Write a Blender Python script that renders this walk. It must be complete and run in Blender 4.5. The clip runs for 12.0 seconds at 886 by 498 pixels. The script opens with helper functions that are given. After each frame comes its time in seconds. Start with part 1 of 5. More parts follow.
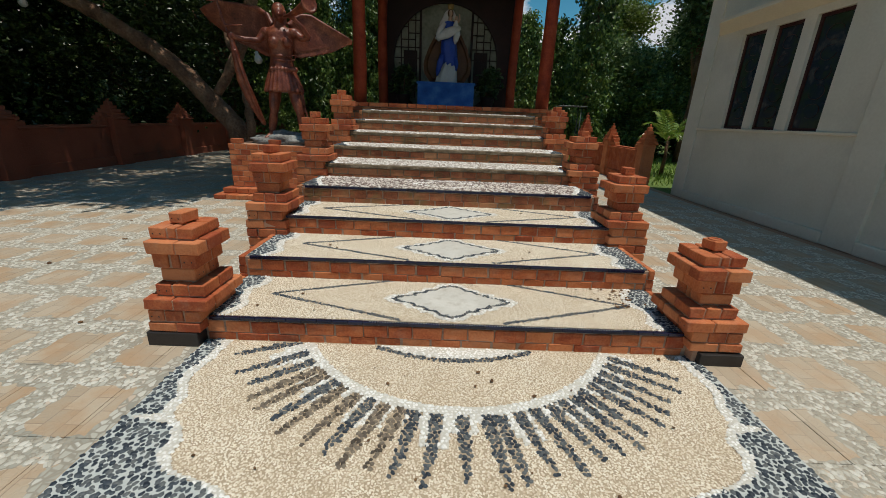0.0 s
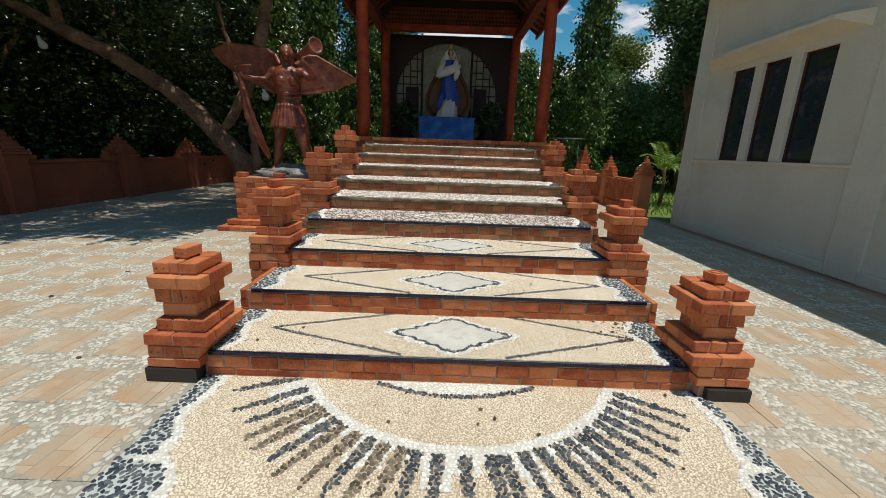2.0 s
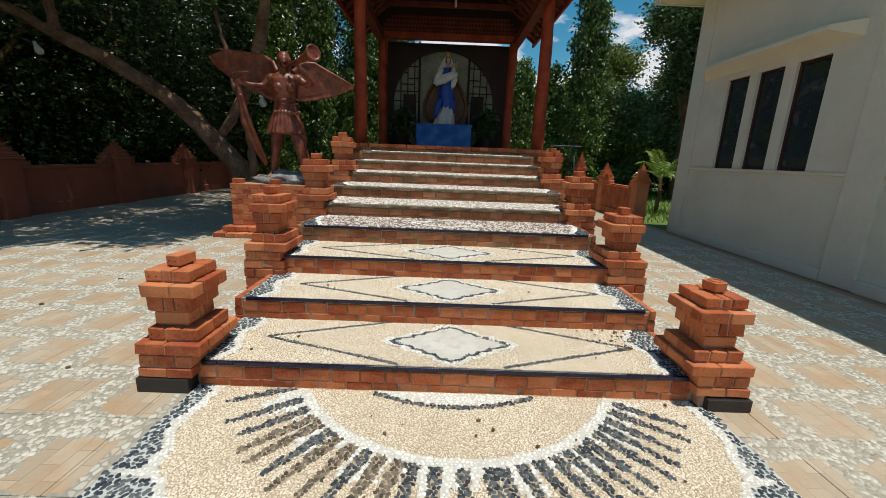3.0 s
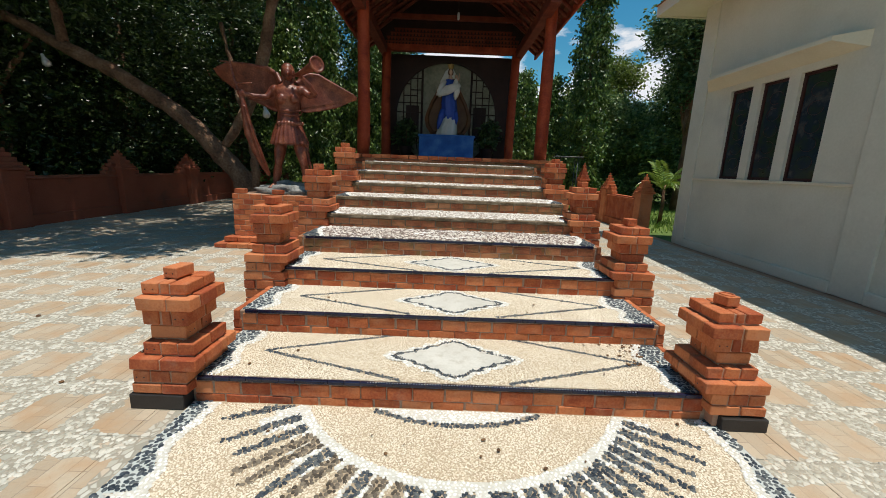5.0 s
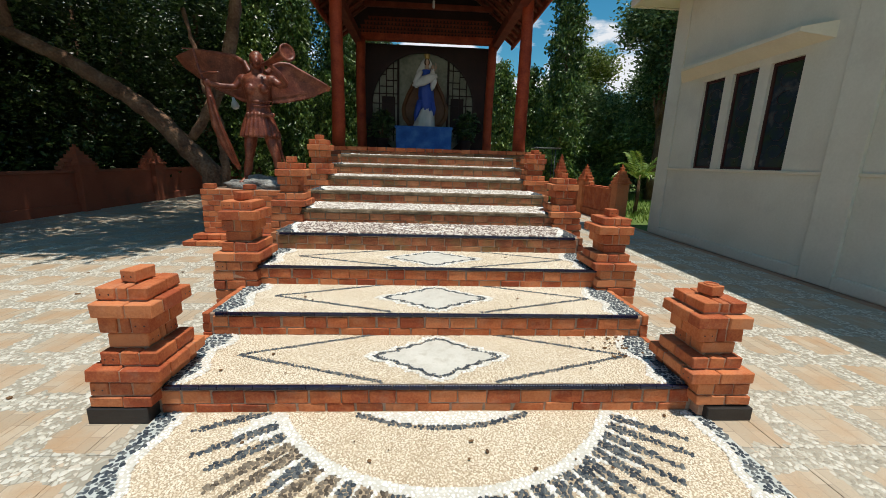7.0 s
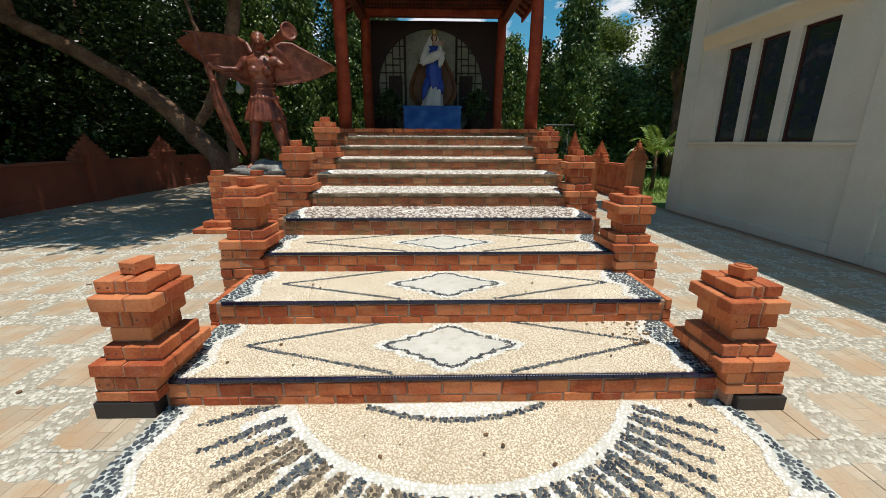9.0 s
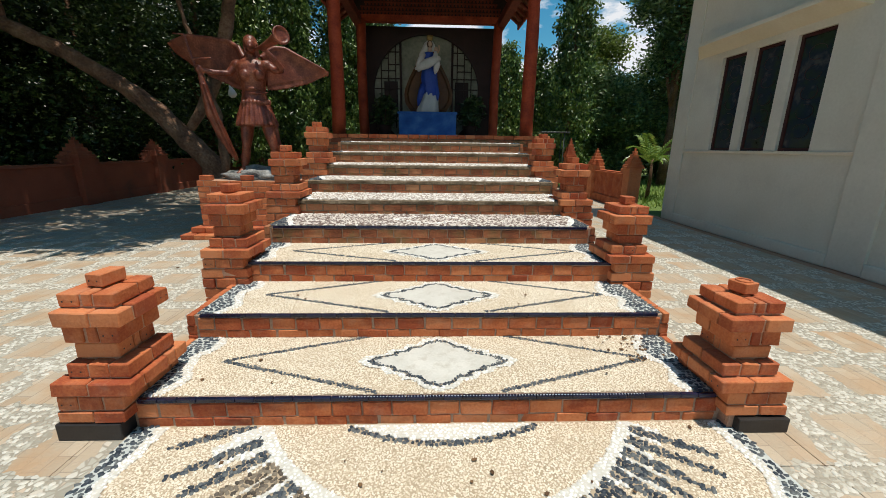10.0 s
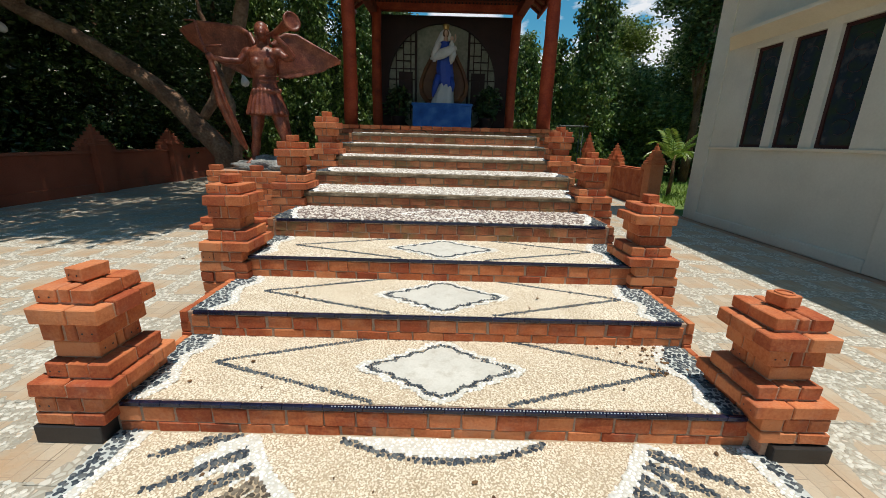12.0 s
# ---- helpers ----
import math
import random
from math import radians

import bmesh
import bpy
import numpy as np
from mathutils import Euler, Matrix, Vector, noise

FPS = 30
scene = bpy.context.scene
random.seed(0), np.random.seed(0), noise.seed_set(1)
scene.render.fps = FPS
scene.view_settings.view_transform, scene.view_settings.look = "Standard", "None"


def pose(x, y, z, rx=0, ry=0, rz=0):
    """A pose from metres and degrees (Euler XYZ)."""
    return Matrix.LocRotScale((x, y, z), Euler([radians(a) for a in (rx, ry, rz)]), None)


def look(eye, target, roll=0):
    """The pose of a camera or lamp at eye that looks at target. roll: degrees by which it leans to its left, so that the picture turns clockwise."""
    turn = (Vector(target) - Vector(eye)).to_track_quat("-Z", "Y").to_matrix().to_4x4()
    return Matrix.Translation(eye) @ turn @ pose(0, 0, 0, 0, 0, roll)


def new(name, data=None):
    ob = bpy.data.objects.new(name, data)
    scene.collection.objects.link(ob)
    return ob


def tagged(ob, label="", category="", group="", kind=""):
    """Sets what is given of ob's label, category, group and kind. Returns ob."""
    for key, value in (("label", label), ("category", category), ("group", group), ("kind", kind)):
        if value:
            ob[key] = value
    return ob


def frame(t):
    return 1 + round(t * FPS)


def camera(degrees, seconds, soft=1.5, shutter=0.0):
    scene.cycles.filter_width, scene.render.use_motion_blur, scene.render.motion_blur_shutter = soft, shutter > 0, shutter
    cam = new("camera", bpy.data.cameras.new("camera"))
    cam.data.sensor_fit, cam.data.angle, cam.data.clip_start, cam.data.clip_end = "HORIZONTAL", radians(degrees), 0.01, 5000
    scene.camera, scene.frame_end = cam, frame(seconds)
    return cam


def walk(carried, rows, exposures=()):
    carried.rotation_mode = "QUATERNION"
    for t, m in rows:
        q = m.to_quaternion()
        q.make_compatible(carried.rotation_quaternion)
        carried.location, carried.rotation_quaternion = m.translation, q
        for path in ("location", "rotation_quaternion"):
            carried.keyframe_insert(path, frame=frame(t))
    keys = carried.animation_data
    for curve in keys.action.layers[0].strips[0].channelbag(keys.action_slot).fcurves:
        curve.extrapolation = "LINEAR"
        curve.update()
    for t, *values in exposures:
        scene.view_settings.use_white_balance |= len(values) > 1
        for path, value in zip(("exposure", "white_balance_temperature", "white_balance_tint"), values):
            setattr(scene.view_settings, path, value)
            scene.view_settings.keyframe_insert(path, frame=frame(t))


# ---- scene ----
cam = camera(97.4, 12.0, soft=0.7)
PATH = [
    (0, (-0.064, -2.228, 1.432), (-0.05, -0.331, 0.799), 2.3),
    (0.5, (-0.057, -2.234, 1.439), (-0.059, -0.326, 0.839), 2.2),
    (1, (-0.059, -2.238, 1.446), (-0.059, -0.317, 0.888), 2.2),
    (1.5, (-0.067, -2.234, 1.451), (-0.057, -0.304, 0.926), 2.2),
    (2, (-0.065, -2.233, 1.463), (-0.063, -0.294, 0.973), 2.0),
    (2.5, (-0.065, -2.223, 1.465), (-0.064, -0.28, 0.991), 2.0),
    (3, (-0.07, -2.206, 1.467), (-0.053, -0.259, 1.009), 2.2),
    (5, (-0.078, -2.145, 1.467), (-0.074, -0.187, 1.059), 2.2),
    (5.5, (-0.081, -2.124, 1.466), (-0.048, -0.172, 1.033), 2.0),
    (6, (-0.085, -2.105, 1.463), (-0.028, -0.153, 1.032), 1.8),
    (6.5, (-0.092, -2.071, 1.466), (-0.02, -0.121, 1.028), 1.7),
    (7, (-0.093, -2.042, 1.457), (0.018, -0.094, 1.017), 1.7),
    (7.2, (-0.109, -2.012, 1.462), (0.034, -0.07, 1.003), 1.4),
    (9, (-0.078, -1.911, 1.442), (-0.026, 0.017, 0.912), 0.2),
    (9.5, (-0.051, -1.868, 1.441), (0.007, 0.06, 0.913), 0.6),
    (10, (-0.03, -1.802, 1.451), (0.041, 0.133, 0.948), 0.7),
    (10.5, (-0.009, -1.743, 1.455), (0.06, 0.199, 0.982), 0.9),
    (11, (-0.004, -1.706, 1.444), (0.057, 0.23, 0.948), 1.5),
    (11.5, (0.014, -1.658, 1.443), (0.051, 0.268, 0.903), 1.5),
    (12, (0.022, -1.62, 1.439), (0.024, 0.307, 0.903), 1.5),
]
walk(cam, [(t, look(eye, target, roll)) for t, eye, target, roll in PATH],
     exposures=[(0, -0.59), (1, -0.40), (2.5, -0.32), (5, -0.14), (12, -0.12)])

# ---- world, sun, exposure ----
SUN = Vector((0.135, -0.135, 1.0)).normalized()
world = bpy.data.worlds.new("world")
scene.world = world
world.use_nodes = True
wn = world.node_tree.nodes
wl = world.node_tree.links
sky = wn.new("ShaderNodeTexSky")
sky.sky_type = "NISHITA"
sky.sun_disc = False
sky.sun_elevation = math.asin(SUN.z)
sky.sun_rotation = math.atan2(SUN.x, SUN.y)
sky.air_density, sky.dust_density = 1.0, 0.6
wn["Background"].inputs["Strength"].default_value = 0.10
sky.ozone_density = 2.0
tint = wn.new("ShaderNodeHueSaturation")
tint.inputs["Saturation"].default_value = 1.32
cyan = wn.new("ShaderNodeMix")
cyan.data_type, cyan.blend_type = "RGBA", "MULTIPLY"
cyan.inputs[0].default_value = 1.0
cyan.inputs[7].default_value = (1.03, 1.30, 1.17, 1)
wl.new(sky.outputs[0], cyan.inputs[6])
wl.new(cyan.outputs[2], tint.inputs["Color"])
# fair-weather clouds
way = wn.new("ShaderNodeTexCoord")
stretch = wn.new("ShaderNodeMapping")
stretch.inputs["Scale"].default_value = (1.0, 1.0, 2.2)
stretch.inputs["Location"].default_value = (0.67, 0.1, 0.10)
wl.new(way.outputs["Generated"], stretch.inputs["Vector"])
puff = wn.new("ShaderNodeTexNoise")
puff.inputs["Scale"].default_value = 5.0
puff.inputs["Detail"].default_value = 8
puff.inputs["Roughness"].default_value = 0.55
wl.new(stretch.outputs[0], puff.inputs["Vector"])
cover = wn.new("ShaderNodeValToRGB")
cover.color_ramp.elements[0].position, cover.color_ramp.elements[1].position = 0.55, 0.62
# cumulus that piles up towards the horizon
height = wn.new("ShaderNodeSeparateXYZ")
wl.new(way.outputs["Generated"], height.inputs[0])
pile = wn.new("ShaderNodeMath")
pile.operation = "MULTIPLY_ADD"
pile.inputs[1].default_value = -0.7
wl.new(height.outputs["Z"], pile.inputs[0])
wl.new(puff.outputs["Fac"], pile.inputs[2])
lift = wn.new("ShaderNodeMath")
lift.inputs[1].default_value = 0.262
wl.new(pile.outputs[0], lift.inputs[0])
wl.new(lift.outputs[0], cover.inputs[0])
clouds = wn.new("ShaderNodeMix")
clouds.data_type = "RGBA"
wl.new(cover.outputs[0], clouds.inputs[0])
wl.new(tint.outputs[0], clouds.inputs[6])
clouds.inputs[7].default_value = (9.0, 9.2, 9.6, 1)
wl.new(clouds.outputs[2], wn["Background"].inputs["Color"])
sun = new("sun", bpy.data.lights.new("sun", "SUN"))
sun.data.energy = 4.7
sun.data.angle = radians(0.55)
sun.data.color = (1.0, 0.94, 0.84)
sun.matrix_basis = look((30 * SUN.x, 30 * SUN.y, 30 * SUN.z), (0, 0, 0))


# ---- materials ----
def nodes_of(name):
    m = bpy.data.materials.new(name)
    m.use_nodes = True
    return m, m.node_tree.nodes, m.node_tree.links, m.node_tree.nodes["Principled BSDF"]


def ramp(n, stops):
    r = n.new("ShaderNodeValToRGB")
    while len(r.color_ramp.elements) < len(stops):
        r.color_ramp.elements.new(0.5)
    for e, (p, c) in zip(r.color_ramp.elements, stops):
        e.position, e.color = p, (*c, 1)
    return r


def surface(name, colours, rough=0.8, scale=6.0, fine=60.0, bump=0.3, dist=0.01, metal=0.0, spread=0.0, island=False, spec=0.4,
            dirt=None, dirt_scale=2.0, dirt_amount=0.5):
    """A mottled material: colours over two scales of noise, a random shade per object or island, dirt in patches, fine relief."""
    m, n, l, p = nodes_of(name)
    geo = n.new("ShaderNodeNewGeometry")
    big, small = n.new("ShaderNodeTexNoise"), n.new("ShaderNodeTexNoise")
    for t, s in ((big, scale), (small, fine)):
        t.inputs["Scale"].default_value = s
        t.inputs["Detail"].default_value = 5
        l.new(geo.outputs["Position"], t.inputs["Vector"])
    mix = n.new("ShaderNodeMath")
    mix.operation = "MULTIPLY_ADD"
    l.new(small.outputs["Fac"], mix.inputs[0])
    mix.inputs[1].default_value = 0.4
    half = n.new("ShaderNodeMath")
    half.operation = "MULTIPLY"
    half.inputs[1].default_value = 0.6
    l.new(big.outputs["Fac"], half.inputs[0])
    l.new(half.outputs[0], mix.inputs[2])
    last = mix.outputs[0]
    if spread:
        info = n.new("ShaderNodeObjectInfo")
        add = n.new("ShaderNodeMath")
        add.operation = "MULTIPLY_ADD"
        l.new(geo.outputs["Random Per Island"] if island else info.outputs["Random"], add.inputs[0])
        add.inputs[1].default_value = spread
        sub = n.new("ShaderNodeMath")
        sub.operation = "SUBTRACT"
        sub.inputs[1].default_value = spread / 2
        l.new(last, sub.inputs[0])
        l.new(sub.outputs[0], add.inputs[2])
        last = add.outputs[0]
    k = len(colours)
    r = ramp(n, [(0.3 + 0.4 * i / max(1, k - 1), c) for i, c in enumerate(colours)])
    l.new(last, r.inputs[0])
    colour = r.outputs[0]
    if dirt:
        d = n.new("ShaderNodeTexNoise")
        d.inputs["Scale"].default_value = dirt_scale
        d.inputs["Detail"].default_value = 8
        d.inputs["Roughness"].default_value = 0.7
        l.new(geo.outputs["Position"], d.inputs["Vector"])
        dr = ramp(n, [(0.5, (0, 0, 0)), (0.68, (dirt_amount,) * 3)])
        l.new(d.outputs["Fac"], dr.inputs[0])
        mx = n.new("ShaderNodeMix")
        mx.data_type = "RGBA"
        l.new(dr.outputs[0], mx.inputs[0])
        l.new(colour, mx.inputs[6])
        mx.inputs[7].default_value = (*dirt, 1)
        colour = mx.outputs[2]
    l.new(colour, p.inputs["Base Color"])
    p.inputs["Roughness"].default_value = rough
    p.inputs["Metallic"].default_value = metal
    p.inputs["Specular IOR Level"].default_value = spec
    if bump:
        b = n.new("ShaderNodeBump")
        b.inputs["Strength"].default_value = bump
        b.inputs["Distance"].default_value = dist
        l.new(small.outputs["Fac"], b.inputs["Height"])
        l.new(b.outputs[0], p.inputs["Normal"])
    return m


BRICK = surface("brick", [(0.31, 0.062, 0.021), (0.48, 0.135, 0.046), (0.60, 0.215, 0.085)], 0.85, 5, 70, 0.4, 0.007, spread=0.36,
                dirt=(0.44, 0.29, 0.20), dirt_scale=9, dirt_amount=0.22)
BRICK_OLD = surface("weathered_brick", [(0.20, 0.065, 0.032), (0.37, 0.125, 0.055), (0.44, 0.20, 0.095)], 0.9, 5, 60, 0.5, 0.008, spread=0.35,
                    dirt=(0.17, 0.135, 0.055), dirt_scale=4, dirt_amount=0.9)
MORTAR = surface("mortar", [(0.36, 0.185, 0.11), (0.52, 0.32, 0.215)], 0.95, 14, 90, 0.6, 0.01)
MORTAR_OLD = surface("mossy_mortar", [(0.13, 0.10, 0.06), (0.27, 0.21, 0.145)], 0.95, 10, 90, 0.6, 0.01)
MORTAR_RISER = surface("riser_mortar", [(0.24, 0.15, 0.10), (0.46, 0.33, 0.24)], 0.95, 12, 90, 0.6, 0.01)
MOSSY = surface("mossy_slab_edge", [(0.07, 0.052, 0.030), (0.17, 0.125, 0.078), (0.34, 0.27, 0.19)], 0.95, 7, 50, 0.7, 0.012)
BLACK_STONE = surface("black_plinth_tile", [(0.018, 0.015, 0.014), (0.035, 0.03, 0.028)], 0.5, 8, 80, 0.15, 0.003)
NAVY = surface("navy_glazed_tile", [(0.006, 0.007, 0.020), (0.014, 0.016, 0.045)], 0.25, 10, 60, 0.1, 0.002, spread=0.3, spec=0.5)
BED = surface("pebble_bed_mortar", [(0.34, 0.26, 0.17), (0.49, 0.395, 0.28)], 0.95, 8, 120, 0.5, 0.006)
GRAVEL = surface("cream_gravel", [(0.54, 0.44, 0.315), (0.68, 0.59, 0.455), (0.775, 0.71, 0.585)], 0.85, 3, 80, 0.2, 0.003, spread=0.36, island=True, dirt=(0.56, 0.44, 0.30), dirt_scale=1.6, dirt_amount=0.35)
GRAVEL_RED = surface("reddish_gravel", [(0.17, 0.12, 0.10), (0.42, 0.35, 0.30), (0.70, 0.64, 0.57)], 0.8, 9, 40, 0.2, 0.003, spread=0.9, island=True)
WHITE_GROUT = surface("white_grout", [(0.50, 0.47, 0.40), (0.66, 0.63, 0.56)], 0.9, 30, 90, 0.4, 0.004)
GROUT = surface("pale_grout", [(0.40, 0.43, 0.41), (0.56, 0.58, 0.55)], 0.9, 12, 90, 0.4, 0.004)
GRAVEL_MIX = surface("mixed_gravel", [(0.34, 0.28, 0.23), (0.54, 0.49, 0.43), (0.76, 0.72, 0.66)], 0.8, 9, 40, 0.2, 0.003, spread=0.9, island=True)
DARK_PEBBLE = surface("dark_pebble", [(0.022, 0.032, 0.045), (0.055, 0.070, 0.085), (0.12, 0.13, 0.13)], 0.55, 6, 50, 0.2, 0.003, spread=0.6, island=True)
DARK_PEBBLE_ONE = surface("dark_pebble_single", [(0.022, 0.032, 0.045), (0.055, 0.070, 0.085), (0.12, 0.13, 0.13)], 0.55, 6, 50, 0.2, 0.003, spread=0.6)
BROWN_PEBBLE = surface("brown_pebble", [(0.07, 0.055, 0.04), (0.15, 0.12, 0.09), (0.22, 0.18, 0.13)], 0.6, 6, 50, 0.2, 0.003, spread=0.6, island=True)
WHITE_PEBBLE = surface("white_pebble", [(0.62, 0.60, 0.55), (0.80, 0.78, 0.73), (0.88, 0.87, 0.83)], 0.6, 6, 50, 0.2, 0.003, spread=0.4, island=True)
CONCRETE = surface("pale_concrete", [(0.50, 0.45, 0.36), (0.66, 0.60, 0.50)], 0.9, 7, 60, 0.3, 0.004)
CEMENT = surface("grey_cement", [(0.50, 0.48, 0.42), (0.66, 0.635, 0.57)], 0.9, 5, 70, 0.3, 0.003, dirt=(0.33, 0.28, 0.20), dirt_scale=14, dirt_amount=0.4)
WALL_PAINT = surface("white_wall_paint", [(0.62, 0.58, 0.46), (0.73, 0.69, 0.57)], 0.75, 1.3, 30, 0.12, 0.004, dirt=(0.42, 0.39, 0.33), dirt_scale=0.8, dirt_amount=0.3)
# cream whose warmth includes light bounced up from the sunlit paving
WARMED_TRIM = surface("bounce_warmed_cream_trim", [(0.68, 0.60, 0.44), (0.78, 0.70, 0.54)], 0.7, 2, 30, 0.1, 0.003)
TIMBER = surface("red_stained_timber", [(0.15, 0.018, 0.007), (0.30, 0.042, 0.012), (0.42, 0.078, 0.024)], 0.65, 4, 40, 0.3, 0.006, spec=0.3)
# the column timber again, darkened: the gloom under the roof is in this colour
SHADED_TIMBER = surface("shaded_red_roof_timber", [(0.070, 0.014, 0.008), (0.15, 0.030, 0.014), (0.21, 0.050, 0.024)], 0.7, 4, 40, 0.3, 0.006, spec=0.25)
TIMBER_DARK = surface("dark_timber", [(0.016, 0.007, 0.006), (0.042, 0.015, 0.011)], 0.6, 4, 40, 0.3, 0.006, spec=0.3)
ROOF_TILE = surface("terracotta_roof_tile", [(0.20, 0.06, 0.03), (0.34, 0.12, 0.06)], 0.85, 4, 40, 0.3, 0.006, spread=0.3)
BRONZE = surface("bronze_brown_statue", [(0.055, 0.011, 0.006), (0.16, 0.038, 0.018), (0.32, 0.110, 0.055)], 0.43, 7, 45, 0.5, 0.008, spec=0.45)
ROCK = surface("grey_rock", [(0.08, 0.078, 0.072), (0.21, 0.205, 0.19), (0.38, 0.375, 0.35)], 0.85, 5, 30, 0.8, 0.03)
BARK = surface("grey_brown_bark", [(0.060, 0.030, 0.018), (0.165, 0.088, 0.050), (0.29, 0.185, 0.115)], 0.9, 3, 22, 0.9, 0.03)
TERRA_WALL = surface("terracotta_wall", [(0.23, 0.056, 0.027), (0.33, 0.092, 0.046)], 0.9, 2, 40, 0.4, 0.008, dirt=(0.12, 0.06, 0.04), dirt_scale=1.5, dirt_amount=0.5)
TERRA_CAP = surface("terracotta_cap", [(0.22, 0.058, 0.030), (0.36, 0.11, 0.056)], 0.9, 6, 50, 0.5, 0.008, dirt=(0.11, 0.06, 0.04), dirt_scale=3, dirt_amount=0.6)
GRASS_GROUND = surface("grass_ground", [(0.05, 0.09, 0.018), (0.12, 0.18, 0.04), (0.17, 0.19, 0.06)], 0.95, 0.8, 20, 0.8, 0.04)
BLADE = surface("grass_blade", [(0.14, 0.24, 0.035), (0.30, 0.40, 0.09)], 0.7, 3, 20, 0, 0, spread=0.4, island=True)
BLUE_CLOTH = surface("blue_altar_cloth", [(0.010, 0.055, 0.19), (0.028, 0.12, 0.39), (0.10, 0.25, 0.52)], 0.75, 4, 60, 0.4, 0.01)
ROBE_WHITE = surface("white_statue_paint", [(0.46, 0.44, 0.40), (0.64, 0.61, 0.57)], 0.6, 6, 40, 0.1, 0.004)
ROBE_BLUE = surface("blue_statue_paint", [(0.015, 0.045, 0.26), (0.03, 0.08, 0.40)], 0.5, 6, 40, 0.1, 0.004)
FACE_PAINT = surface("pale_face_paint", [(0.42, 0.27, 0.19), (0.54, 0.36, 0.26)], 0.6, 6, 40, 0.1, 0.004)
GILT = surface("gilt_paint", [(0.30, 0.17, 0.05), (0.55, 0.36, 0.12)], 0.4, 6, 40, 0.2, 0.004, metal=0.5)
MANDORLA = surface("brown_carved_wood", [(0.075, 0.028, 0.010), (0.16, 0.066, 0.022)], 0.6, 5, 40, 0.3, 0.006)
PANEL_PALE = surface("pale_backdrop_panel", [(0.14, 0.16, 0.12), (0.29, 0.29, 0.22), (0.40, 0.39, 0.31)], 0.8, 2.2, 12, 0.1, 0.004)
METAL = surface("grey_metal", [(0.05, 0.06, 0.06), (0.10, 0.11, 0.11)], 0.5, 8, 60, 0.1, 0.002, metal=0.3)
DRY_LEAF = surface("dry_leaf", [(0.09, 0.045, 0.02), (0.20, 0.11, 0.05)], 0.85, 9, 50, 0.2, 0.003, spread=0.4)
STAINED_GLASS = surface("dark_window_glass", [(0.008, 0.010, 0.011), (0.03, 0.050, 0.028), (0.018, 0.030, 0.045), (0.11, 0.11, 0.095)], 0.16, 2.6, 9, 0.05, 0.002, spec=0.5)
WINDOW_FRAME = surface("maroon_window_frame", [(0.035, 0.008, 0.008), (0.06, 0.015, 0.012)], 0.5, 6, 40, 0.1, 0.003)


def leaf_material(name, dark, mid, light):
    m, n, l, p = nodes_of(name)
    geo = n.new("ShaderNodeNewGeometry")
    noi = n.new("ShaderNodeTexNoise")
    noi.inputs["Scale"].default_value = 0.9
    l.new(geo.outputs["Position"], noi.inputs["Vector"])
    mad = n.new("ShaderNodeMath")
    mad.operation = "MULTIPLY_ADD"
    l.new(geo.outputs["Random Per Island"], mad.inputs[0])
    mad.inputs[1].default_value = 0.5
    sc = n.new("ShaderNodeMath")
    sc.operation = "MULTIPLY"
    sc.inputs[1].default_value = 0.5
    l.new(noi.outputs["Fac"], sc.inputs[0])
    l.new(sc.outputs[0], mad.inputs[2])
    r = ramp(n, [(0.2, dark), (0.5, mid), (0.85, light)])
    l.new(mad.outputs[0], r.inputs[0])
    l.new(r.outputs[0], p.inputs["Base Color"])
    p.inputs["Roughness"].default_value = 0.38
    p.inputs["Specular IOR Level"].default_value = 0.55
    tr = n.new("ShaderNodeBsdfTranslucent")
    l.new(r.outputs[0], tr.inputs["Color"])
    mx = n.new("ShaderNodeMixShader")
    mx.inputs[0].default_value = 0.25
    l.new(p.outputs[0], mx.inputs[1])
    l.new(tr.outputs[0], mx.inputs[2])
    l.new(mx.outputs[0], n["Material Output"].inputs["Surface"])
    return m


LEAF = leaf_material("dark_green_leaf", (0.011, 0.025, 0.007), (0.036, 0.070, 0.016), (0.13, 0.185, 0.048))
LEAF_YELLOW = leaf_material("yellow_green_leaf", (0.05, 0.085, 0.016), (0.18, 0.25, 0.045), (0.42, 0.50, 0.12))
LEAF_MID = leaf_material("mid_green_leaf", (0.03, 0.07, 0.022), (0.10, 0.175, 0.055), (0.34, 0.43, 0.16))
LEAF_BRIGHT = leaf_material("bright_green_leaf", (0.018, 0.045, 0.009), (0.075, 0.145, 0.026), (0.28, 0.39, 0.085))
LEAF_PALM = leaf_material("palm_leaf", (0.08, 0.15, 0.02), (0.20, 0.30, 0.05), (0.40, 0.46, 0.10))


